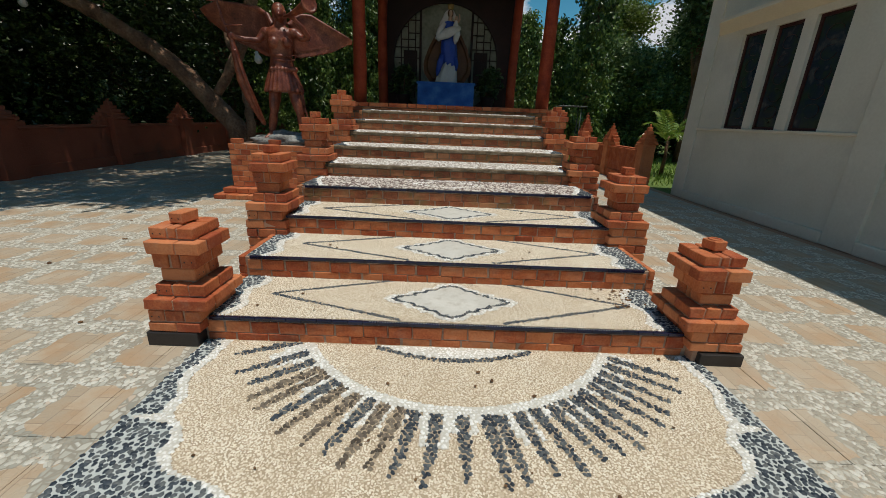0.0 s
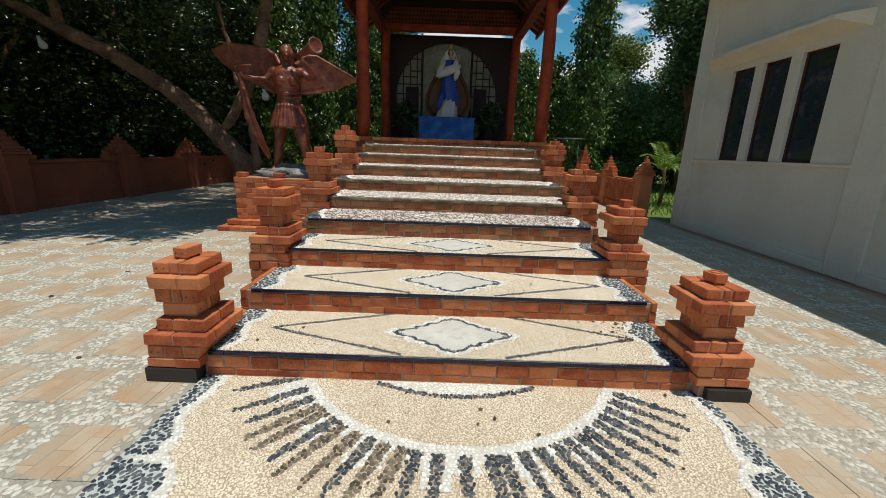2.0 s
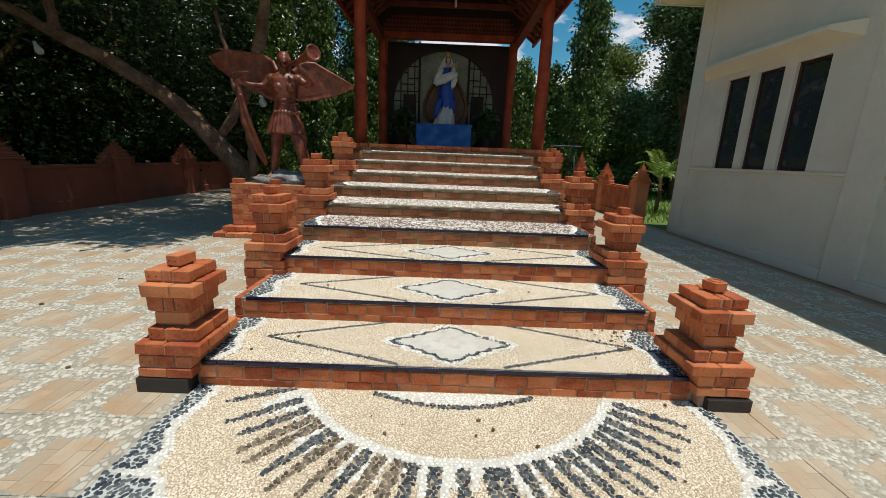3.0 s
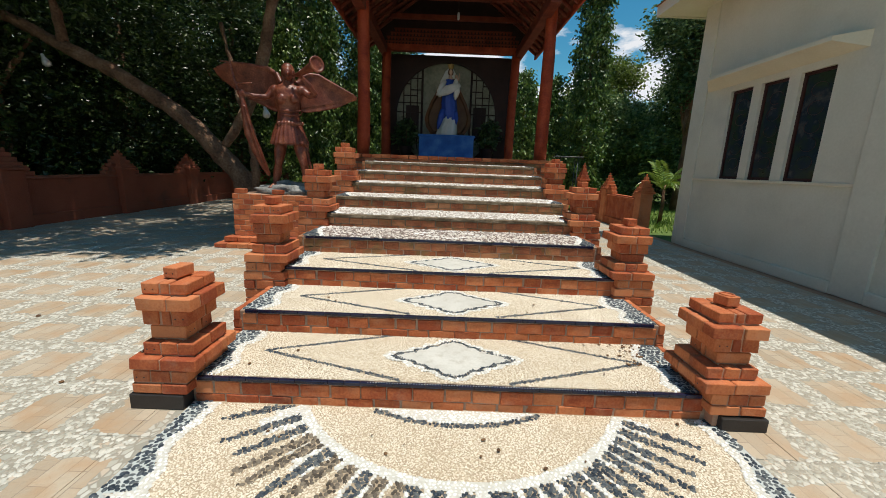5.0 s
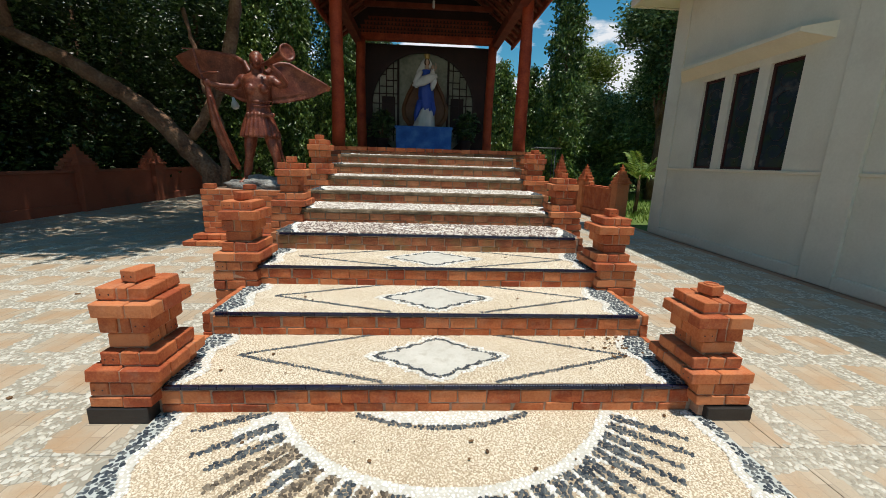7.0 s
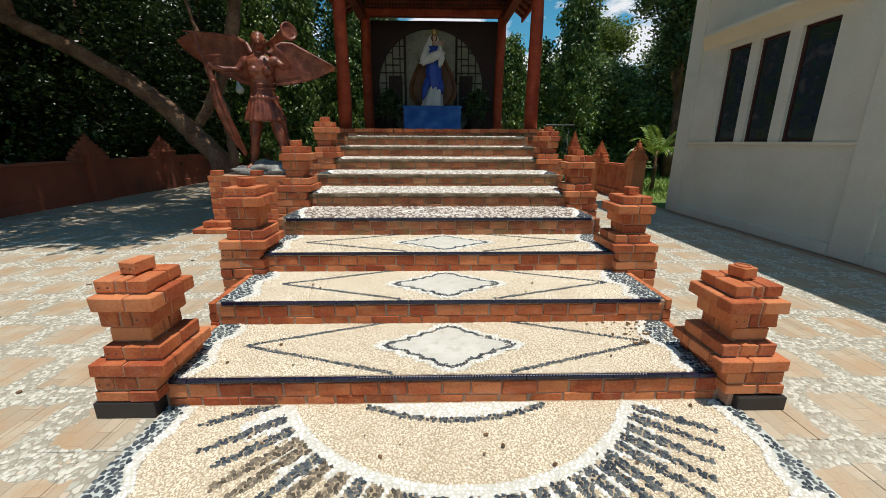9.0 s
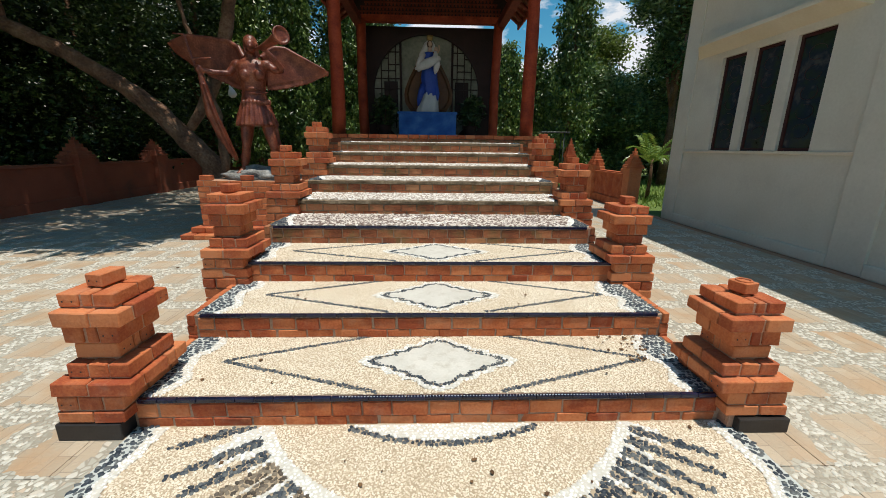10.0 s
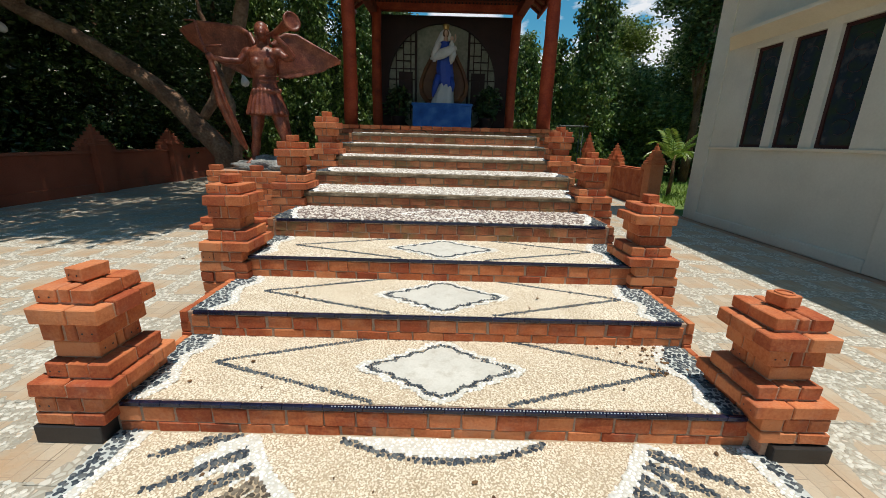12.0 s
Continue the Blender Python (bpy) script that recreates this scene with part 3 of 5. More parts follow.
def tread_class(k):
    def classify(p):
        x, y = p[:, 0] - 0.03, p[:, 1] - (k - 1) * TREAD
        c = np.zeros(len(p), int)
        ax = np.abs(x)
        d = diamond(x, y - 0.365)
        low = 0.05 + (ax - 0.34) * (0.33 / 0.98)
        high = 0.70 - (ax - 0.45) * (0.32 / 0.87)
        arm = (ax < 1.32) & (((np.abs(y - low) < 0.015) & (ax > 0.34)) | ((np.abs(y - high) < 0.014) & (ax > 0.42)))
        c[arm] = 3
        c[d < 1.16] = 2
        c[d < 1.03] = 1
        c[d < 0.90] = -1
        gx = p[:, 0]
        left = np.interp(y, [0, 0.05, 0.11, 0.19, 0.26, 0.325, 0.45, 0.52, 0.58, 0.63, 0.7], [1.53, 1.50, 1.46, 1.43, 1.47, 1.50, 1.515, 1.46, 1.445, 1.45, 1.49])
        right = np.interp(y, [0, 0.04, 0.13, 0.20, 0.25, 0.31, 0.39, 0.46, 0.54, 0.61, 0.67], [1.48, 1.45, 1.41, 1.45, 1.48, 1.47, 1.405, 1.395, 1.415, 1.45, 1.49])
        e = np.where(gx < 0, left, right)
        c[(np.abs(gx) > e - 0.06) & (np.abs(gx) < e)] = 2
        c[np.abs(gx) >= e] = 4
        return c
    return classify


for k in range(1, 10):
    y0, z1 = (k - 1) * TREAD, k * STEP_H
    odd = k % 2 == 1 and k < 8
    mat = BRICK if k <= 3 else BRICK_OLD
    wide = 1.538 if odd else 1.58
    step = part("step", bevelled(-1.66, 1.66, y0 + 0.012, y0 + TREAD + 0.10, max(0, z1 - 0.6) - 0.03, z1 - 0.008, 0.004, 1), MORTAR_RISER if k <= 4 else MORTAR_OLD, stairs)
    # riser: a full course and a low one half sunk; the upper treads have a rough slab edge over it
    drop = 0.0 if k <= 4 else 0.010
    for a, b in split(-wide - 0.02, wide + 0.02, 0.182, 0.4):
        lay(step, (a + b) / 2, y0 + 0.05, z1 - 0.071 - drop, b - a, 0.09, 0.083 if k <= 4 else 0.076, mat, 0.002)
    for a, b in split(-wide - 0.02, wide + 0.02, 0.182, 0.0):
        lay(step, (a + b) / 2, y0 + 0.052, z1 - 0.144 - drop * 0.7, b - a, 0.09, 0.056, mat, 0.002)
    if k > 4:
        part("slab_edge", rough_bar(-wide - 0.03, wide + 0.03, y0 - 0.004, y0 + 0.05, z1 - 0.032, z1 + 0.006, 150, k), MOSSY, step, "mossy grey mortar edge")
    # nosing
    if k <= 4:
        n = 31
        w = 2 * wide / n
        me = None
        for i in range(n):
            if me is None:
                bm = bevelled(-w / 2 + 0.0006, w / 2 - 0.0006, -0.003, 0.022, -0.021, 0.003, 0.005, 2)
                ob = part("nosing_tile", bm, NAVY, step, "navy glazed nosing tile")
                me = ob.data
            else:
                ob = new("nosing_tile", me)
                ob.parent = step
            ob.location = (-wide + (i + 0.5) * w, y0, z1)
    # side brick borders
    for sx in (-1, 1):
        for a, b in split(y0 + (0.45 if odd else -0.005), y0 + TREAD, 0.19, 0.3):
            lay(step, sx * 1.642, (a + b) / 2, z1 - 0.038, 0.044, b - a, 0.078, mat)
        if not odd:
            for q in range(2):
                lay(step, sx * 1.645, y0 + 0.05, z1 - 0.115 - 0.07 * q, 0.06, 0.10, 0.066, mat)
    # tread
    if k <= 3:
        part("bed", bevelled(-1.62, 1.62, y0 + 0.04, y0 + TREAD, z1 - 0.02, z1 - 0.003, 0.002, 1), BED, step)
        bm = bmesh.new()
        vs = []
        for q in range(64):
            ca, sa = DIA_X * math.cos(q * math.pi / 32), DIA_Y * math.sin(q * math.pi / 32)
            reach = (0.93 / float(diamond(ca, sa))) ** (1 / 0.9)
            vs.append(bm.verts.new((0.03 + ca * reach, y0 + 0.365 + sa * reach, z1 + 0.002)))
        bm.faces.new(vs)
        q = bmesh.ops.extrude_face_region(bm, geom=bm.faces[:])
        for v in q["geom"]:
            if isinstance(v, bmesh.types.BMVert):
                v.co.z -= 0.015
        bmesh.ops.recalc_face_normals(bm, faces=bm.faces[:])
        part("diamond", bm, CEMENT, step, "smooth pale cement diamond")
        fill(step, tread_class(k), -1.60, 1.60, y0 + 0.045, y0 + TREAD + 0.02, z1 - 0.003, {
            0: ("gravel", GRAVEL, 0.0122 if k < 3 else 0.016, 0.0050, "cream gravel tread"),
            1: ("dark_pebbles", DARK_PEBBLE, 0.0175, 0.008, "blue-black pebbles"),
            4: ("border_pebbles", DARK_PEBBLE, 0.028, 0.008, "blue-black border pebbles"),
            2: ("white_pebbles", WHITE_PEBBLE, 0.021, 0.007, "white pebble line"),
            3: ("line_pebbles", DARK_PEBBLE, 0.0165, 0.007, "dark pebble line")}, 100 * k)
        sheet("white_grout", tread_class(k), [2], -1.60, 1.60, y0 + 0.05, y0 + TREAD, z1 + 0.0015, WHITE_GROUT, step, 0.01, "white grout lines")
        sheet("grout", tread_class(k), [4], -1.60, 1.60, y0 + 0.05, y0 + TREAD, z1 + 0.0005, GROUT, step, label="pale grout between dark pebbles")
    else:
        def simple(p, y0=y0, k=k):
            x, y = np.abs(p[:, 0]), p[:, 1] - y0
            c = np.zeros(len(p), int)
            e = np.interp(y, [0, 0.2, 0.42, 0.6, 0.7], [1.36, 1.45, 1.53, 1.52, 1.45])
            c[(x > e) & (x < e + 0.06)] = 2
            c[x >= e + 0.06] = 1
            if k == 4:
                d = x / 0.42 + np.abs(y - 0.36) / 0.26
                c[d < 1.08] = 2
                c[d < 0.93] = 0
            return c
        part("bed", bevelled(-1.61, 1.61, y0 + 0.03, y0 + TREAD, z1 - 0.02, z1 + 0.010, 0.008, 2), CONCRETE, step)
        fill(step, simple, -1.60, 1.60, y0 + 0.03, y0 + TREAD + 0.02, z1 + 0.011, {
            0: ("gravel", GRAVEL_RED if k == 4 else GRAVEL_MIX, 0.024, 0.009, "coarse grey and white gravel"),
            1: ("dark_pebbles", DARK_PEBBLE, 0.030, 0.010, "blue-black pebbles"),
            2: ("white_pebbles", WHITE_PEBBLE, 0.030, 0.010, "white pebbles"),
            3: ("brown_pebbles", BROWN_PEBBLE, 0.026, 0.010, "dark pebble line")}, 100 * k)

# ---- the platform ----
platform = thing("floor", "raised brick platform with a tiled floor under the pavilion", "platform", kind="structure")
part("core", bevelled(-2.3, 2.35, PLATFORM_Y + 0.06, 11.0, -0.03, PLATFORM - 0.085, 0.01, 1), MORTAR_OLD, platform)
part("slab", bevelled(-2.3, 2.35, PLATFORM_Y + 0.11, 11.0, PLATFORM - 0.09, PLATFORM - 0.005, 0.006, 1), CONCRETE, platform)
for row, (zz, off) in enumerate(((PLATFORM - 0.043, 0.3), (PLATFORM - 0.128, 0.0))):
    for a, b in split(-2.3, 2.35, 0.19, off):
        lay(platform, (a + b) / 2, PLATFORM_Y + 0.055, zz, b - a, 0.11, 0.075, BRICK_OLD if row else BRICK)
for sx in (-1, 1):
    for course in range(17):
        for a, b in split(1.72, 2.3 if sx < 0 else 2.35, 0.2, 0.5 * (course % 2)):
            if a > 1.7:
                lay(platform, sx * (a + b) / 2, PLATFORM_Y + 0.10, 0.045 + course * 0.088, b - a, 0.1, 0.077)


# ---- stair pillars ----
PILLAR_COURSES = (
    # x outer, x inner, front, back, bottom, top
    (-1.872, -1.545, -0.082, 0.360, 0.095, 0.165),
    (-1.862, -1.540, -0.078, 0.360, 0.165, 0.248),
    (-1.865, -1.480, -0.090, 0.360, 0.248, 0.328),
    (-1.808, -1.505, -0.045, 0.300, 0.328, 0.410),
    (-1.785, -1.575, 0.004, 0.255, 0.410, 0.498),
    (-1.805, -1.545, -0.015, 0.280, 0.498, 0.600),
    (-1.815, -1.495, -0.055, 0.305, 0.600, 0.686),
    (-1.802, -1.545, -0.005, 0.285, 0.686, 0.762),
)


def pillar(sx, k, lift):
    y0 = (k - 1) * TREAD
    p = thing("brick_pillar", "stepped orange brick pillar with a flaring cap beside the stairs" if k > 1 else
              "stepped orange brick pillar on a black plinth at the foot of the stairs", "pillar", (sx * 1.7, y0, 0), "pillars beside the stairs")
    bm = bmesh.new()
    for x0, x1, a, b, z0, z1 in PILLAR_COURSES:
        box(bm, -(x1 - x0) / 2 + 0.009 + (x0 + x1) / 2 + 1.7, (x1 - x0) / 2 - 0.009 + (x0 + x1) / 2 + 1.7, a + 0.009, b - 0.009, z0 + lift + 0.003, z1 + lift - 0.014)
    for lower, upper in zip(PILLAR_COURSES, PILLAR_COURSES[1:]):
        box(bm, max(lower[0], upper[0]) + 1.711, min(lower[1], upper[1]) + 1.689, max(lower[2], upper[2]) + 0.011, min(lower[3], upper[3]) - 0.011,
            lower[5] + lift - 0.03, lower[5] + lift + 0.015)
    box(bm, -0.170, 0.170 if lift else 0.12, -0.060, 0.335, 0, 0.1 + lift)
    if sx > 0:
        for v in bm.verts:
            v.co.x = -v.co.x
        bmesh.ops.reverse_faces(bm, faces=bm.faces[:])
    part("mortar_core", bm, MORTAR, p, "grey-brown mortar")
    for i, (x0, x1, a, b, z0, z1) in enumerate(PILLAR_COURSES):
        if i == 0 and lift:
            continue
        u0, u1 = x0 + 1.7, x1 + 1.7
        if sx > 0:
            u0, u1 = -u1, -u0
        ring(p, u0, u1, a, b, z0 + lift, z1 + lift, 0.175, 0.5 * (i % 2))
    lay(p, -sx * 0.0265, 0.140, 0.724 + lift, 0.056, 0.085, 0.066)
    top = 0.165 + lift
    if lift:
        z, i = top, 0
        while z > 0.03:
            lo = max(0.0, z - 0.086)
            ring(p, -0.185, 0.185, -0.075, 0.35, lo, z, 0.175, 0.5 * (i % 2))
            z, i = lo, i + 1
    else:
        part("plinth", bevelled(-0.190, 0.128, -0.088, 0.34, 0, 0.094, 0.004, 1) if sx < 0 else bevelled(-0.090, 0.187, -0.100, 0.34, 0, 0.088, 0.004, 1),
             BLACK_STONE, p, "black plinth tile")
    b = lay(p, 0.025 * -sx, 0.145, 0.762 + 0.036 + lift, 0.092, 0.138 if sx < 0 else 0.105, 0.066)
    b.rotation_euler = (0, 0, radians(-9 if sx < 0 else 14) + brick_rng.uniform(-0.2, 0.2) * (k > 1))
    b.name = "top_brick"
    if sx > 0 and k == 1:
        # the round hollow pressed into the top brick
        bm = bmesh.new()
        tube(bm, [(b.location.x + 0.036 * math.cos(a), b.location.y + 0.036 * math.sin(a), b.location.z + 0.035) for a in np.linspace(0, 2 * math.pi, 25)], [0.006] * 25, 6)
        part("rim", bm, BRICK, p)
    return p


for k, lift in ((1, 0.0), (3, 0.315), (5, 0.63), (7, 0.965)):
    for sx in (-1, 1):
        pillar(sx, k, lift).scale = (1, 1, 1) if sx < 0 else (1, 0.985, 0.93)

# ---- paving ----
paving = thing("pavement", "printed stone-look paving tiles with pale pebble bands and tan patches", "paving", kind="structure")
part("bed", bevelled(-8.6, 5.2, -5.0, 13.4, -0.045, -0.012, 0.004, 1), MORTAR, paving)
TILE = 0.515


def tile_bm(w, h):
    return bevelled(-w / 2, w / 2, -h / 2, h / 2, -0.014, 0.0, 0.002, 1)


tile_me = None
rest = []
count = 0
for j in range(-10, 26):
    for i in range(-21, 7):
        cx, cy = 1.87 + (i + 0.5) * TILE, 0.195 + (j + 0.5) * TILE
        if cx > 5.2 or cy > 13.2 or (abs(cx) < 1.35 and -1.4 < cy):
            continue
        if -1.2 < cy < 5.6 and -4.9 < cx < 4.4 and count < 300:
            if tile_me is None:
                first = part("tile", tile_bm(TILE - 0.003, TILE - 0.003), PAVING, paving)
                tile_me, ob = first.data, first
            else:
                ob = new("tile", tile_me)
                ob.parent = paving
            ob.location = (cx + (0.002 if i == 0 else 0), cy, 0.0)
            count += 1
        else:
            rest.append((cx, cy))
vs, fs = [], []
for cx, cy in rest:
    n0, e = len(vs), TILE / 2 - 0.0015
    vs += [(cx - e, cy - e, 0), (cx + e, cy - e, 0), (cx + e, cy + e, 0), (cx - e, cy + e, 0),
           (cx - e, cy - e, -0.014), (cx + e, cy - e, -0.014), (cx + e, cy + e, -0.014), (cx - e, cy + e, -0.014)]
    fs += [(n0, n0 + 1, n0 + 2, n0 + 3)] + [(n0 + a, n0 + 4 + a, n0 + 4 + (a + 1) % 4, n0 + (a + 1) % 4) for a in range(4)]
me = bpy.data.meshes.new("tiles")
me.from_pydata(vs, [], fs)
link("tiles", me, PAVING, paving, "printed paving tiles further off", kind="stuff")


# ---- the white building ----
house = thing("building", "white rendered building with three tall dark windows under a hood", "building", (0, 0, 0), kind="structure")
X = 5.2
WINDOWS = ((5.05, 5.58), (4.33, 4.86), (3.57, 4.12))
Z0, Z1 = 1.465, 3.055
bm = bmesh.new()
box(bm, X, X + 0.22, -9, 6.70, -0.03, Z0)
box(bm, X, X + 0.22, -9, 6.70, Z1, 4.87)
edges = [6.70] + [v for a, b in WINDOWS for v in (b, a)] + [-9]
for hi, lo in zip(edges[::2], edges[1::2]):
    box(bm, X, X + 0.22, lo, hi, Z0, Z1)
box(bm, X + 0.22, 16, 6.48, 6.70, -0.03, 4.87)
part("wall", bm, WALL_PAINT, house)
part("inner_wall", bevelled(X + 1.2, X + 1.3, -9, 6.4, 0, 4.8, 0.01, 1), TIMBER_DARK, house)
for lo, hi in WINDOWS:
    w = part("window", bevelled(X + 0.075, X + 0.095, lo + 0.03, hi - 0.03, Z0 + 0.03, Z1 - 0.03, 0.003, 1), STAINED_GLASS, house, "dark stained glass window")
    bm = bmesh.new()
    for a, b, c, d in ((lo, lo + 0.045, Z0, Z1), (hi - 0.045, hi, Z0, Z1), (lo + 0.045, hi - 0.045, Z0, Z0 + 0.045), (lo + 0.045, hi - 0.045, Z1 - 0.045, Z1)):
        box(bm, X + 0.05, X + 0.12, a, b, c, d)
    part("frame", bm, WINDOW_FRAME, w, "maroon window frame")
    # leaded figures in the glass
    bm = bmesh.new()
    m = (lo + hi) / 2
    for q in range(5):
        z = Z0 + 0.28 + q * 0.26
        tube(bm, [(X + 0.072, m + 0.13 * math.cos(a), z + 0.10 * math.sin(a)) for a in np.linspace(0.3 + q, 5.2 + q, 12)], [0.004] * 12, 5)
    part("leading", bm, WINDOW_FRAME, w, "lead lines in the glass")
part("sill", bevelled(X - 0.035, X, 2.93, 6.28, Z0 - 0.05, Z0 - 0.004, 0.008, 2), WARMED_TRIM, house)
part("sill", bevelled(X - 0.035, X, -1.5, 2.48, Z0 - 0.05, Z0 - 0.004, 0.008, 2), WARMED_TRIM, house)
part("pilaster", bevelled(X - 0.05, X, 2.48, 2.93, 0, 4.87, 0.008, 2), WALL_PAINT, house)
part("pilaster", bevelled(X - 0.022, X, 6.28, 6.702, 0, 4.87, 0.008, 2), WALL_PAINT, house)
part("skirting", bevelled(X - 0.06, X, 2.93, 6.28, -0.01, 0.17, 0.028, 2), WALL_PAINT, house)
part("skirting", bevelled(X - 0.06, X, -8, 2.48, -0.01, 0.17, 0.028, 2), WALL_PAINT, house)
bm = bmesh.new()
prof = [(X, 3.16), (X - 0.27, 3.30), (X - 0.27, 3.355), (X, 3.37)]
rows = [[bm.verts.new((x, at_wall if x == X else at_lip, z)) for x, z in prof] for at_wall, at_lip in ((3.19, 3.45), (6.27, 5.93))]
for a in range(4):
    bm.faces.new((rows[0][a], rows[0][(a + 1) % 4], rows[1][(a + 1) % 4], rows[1][a]))
bm.faces.new(rows[0][::-1])
bm.faces.new(rows[1])
bmesh.ops.recalc_face_normals(bm, faces=bm.faces[:])
part("window_hood", bm, WARMED_TRIM, house, "cream sloping hood over the windows, bounced light in its colour")
bm = bmesh.new()
box(bm, 4.44, 17, -9.5, 7.18, 4.87, 4.93)
box(bm, 4.40, 4.46, -9.5, 7.23, 4.85, 5.07)
box(bm, 4.46, 17, 7.17, 7.23, 4.85, 5.07)
part("eave", bm, WARMED_TRIM, house, "cream boarded eaves in the bounce-warmed trim colour")
bm = bmesh.new()
vs = [bm.verts.new(c) for c in ((4.36, -9.5, 5.07), (4.36, 7.27, 5.07), (17, 7.27, 5.07), (17, -9.5, 5.07), (10, -4, 8.2), (10, 3.5, 8.2))]
for f in ((0, 1, 5, 4), (1, 2, 5), (2, 3, 4, 5), (3, 0, 4), (0, 3, 2, 1)):
    bm.faces.new([vs[i] for i in f])
part("roof", bm, ROOF_TILE, house, "terracotta roof")


# ---- low walls with pyramid posts ----
def pyramid_post(parent, x, y, w, z, top, face=None, tip=None):
    """A brick post whose cap steps in to a point."""
    part("post", bevelled(x - w, x + w, y - w, y + w, 0, z, 0.01, 1), face or TERRA_WALL, parent, "brick-red post")
    bm = bmesh.new()
    for q, (f, a, b) in enumerate(((1.22, 0.0, 0.10), (1.10, 0.10, 0.18), (0.95, 0.18, 0.32), (0.74, 0.32, 0.50), (0.52, 0.50, 0.68), (0.30, 0.68, 0.86), (0.13, 0.86, 1.0))):
        box(bm, x - w * f, x + w * f, y - w * f, y + w * f, z + a * (top - z), z + b * (top - z))
    bmesh.ops.bevel(bm, geom=bm.edges[:], offset=0.006, segments=1, affect="EDGES")
    part("cap", bm, tip or BRICK_OLD, parent, "stepped pyramid cap")


def low_wall(name, x, ys, top, post_z, peak, w, label, face=None, cap=None):
    t = thing(name, label, "wall", kind="structure")
    for a, b in zip(ys, ys[1:]):
        part("panel", bevelled(x - 0.07, x + 0.07, a + w * 0.8, b - w * 0.8, -0.02, top - 0.07, 0.008, 1), face or TERRA_WALL, t)
        part("base", bevelled(x - 0.11, x + 0.11, a + w, b - w, -0.02, 0.22, 0.012, 1), face or TERRA_WALL, t)
        bm = bevelled(x - 0.12, x + 0.12, a + w, b - w, top - 0.07, top - 0.03, 0.006, 1)
        box(bm, x - 0.09, x + 0.09, a + w, b - w, top - 0.03, top)
        part("coping", bm, cap or BRICK_OLD, t)
        # stepped shoulders against the posts
        for q in range(3):
            h = 0.09
            part("shoulder", bevelled(x - 0.075, x + 0.075, a + w * 0.8, a + w + 0.32 - 0.1 * q, top + h * q, top + h * (q + 1), 0.006, 1), cap or BRICK_OLD, t)
            part("shoulder", bevelled(x - 0.075, x + 0.075, b - w - 0.32 + 0.1 * q, b - w * 0.8, top + h * q, top + h * (q + 1), 0.006, 1), cap or BRICK_OLD, t)
    for y in ys:
        extra = 0.34 if x > 0 and y > 12 else 0.0
        pyramid_post(t, x, y, w, post_z + 0.5 * extra, peak + extra, face, cap)
    return t


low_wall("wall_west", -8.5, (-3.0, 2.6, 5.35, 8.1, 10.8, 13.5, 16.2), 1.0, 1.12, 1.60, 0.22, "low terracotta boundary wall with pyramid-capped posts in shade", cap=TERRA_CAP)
low_wall("wall_east", 5.0, (7.85, 10.05, 12.4), 0.90, 1.02, 1.50, 0.155, "low orange brick boundary wall with pyramid-capped posts", BRICK, BRICK)

# ---- the statue's pedestal ----
ped = thing("statue_pedestal", "low square brick pedestal with stepped base", "pedestal", (-2.95, 5.2, 0))
bm = bmesh.new()
box(bm, -0.77, 0.77, -0.60, 0.68, 0, 0.90)
part("mortar_core", bm, MORTAR, ped)
ring(ped, -0.98, 1.1, -0.92, 1.0, 0.0, 0.085, 0.2, 0, deep=0.2)
ring(ped, -0.88, 0.95, -0.78, 0.9, 0.085, 0.175, 0.2, 0.5, deep=0.22)
for i in range(8):
    ring(ped, -0.78, 0.78, -0.61, 0.69, 0.175 + i * 0.091, 0.175 + (i + 1) * 0.091, 0.19, 0.5 * (i % 2), sides="flr")
for x in (-0.66, -0.02, 0.6):
    lay(ped, x, -0.53, 0.945, 0.18, 0.11, 0.075)
bm = bmesh.new()
bmesh.ops.create_icosphere(bm, subdivisions=4, radius=1)
for v in bm.verts:
    d = 1 + 0.30 * noise.noise(v.co * 2.3) + 0.20 * noise.noise(v.co * 6) + 0.08 * noise.noise(v.co * 14)
    v.co = Vector((v.co.x * 0.66 * d, v.co.y * 0.50 * d, max(-0.02, v.co.z * 0.20 * d)))
    v.co += Vector((-2.93, 5.22, 0.90))
tagged(part("rock", bm, ROCK, None, smooth=True), "rough grey rock under the bronze statue", "rock")

# ---- the winged statue, one plain mesh ----
A = Vector((-2.88, 5.10, 1.02))
S = 0.00345


def at(u, v, y=0.0):
    return A + Vector(((u - 505) * S - 0.33 * y, y, (710 - v) * S + 0.22 * y))


bm = bmesh.new()
for hip, knee, foot, toe in (((455, 480), (438, 590), (418, 690), (385, 708)), ((548, 480), (572, 590), (588, 690), (610, 705))):
    tube(bm, [at(*hip), at((hip[0] + knee[0]) / 2, (hip[1] + knee[1]) / 2, -0.03), at(*knee, -0.05), at((knee[0] + foot[0]) / 2, (knee[1] + foot[1]) / 2, 0.01), at(*foot)],
         [0.110, 0.098, 0.068, 0.076, 0.047], 12)
    tube(bm, [at(foot[0], foot[1] + 4, 0.05), at(foot[0] - 4, foot[1] + 10, -0.08), at(toe[0], toe[1], -0.2)], [0.055, 0.06, 0.03], 10)
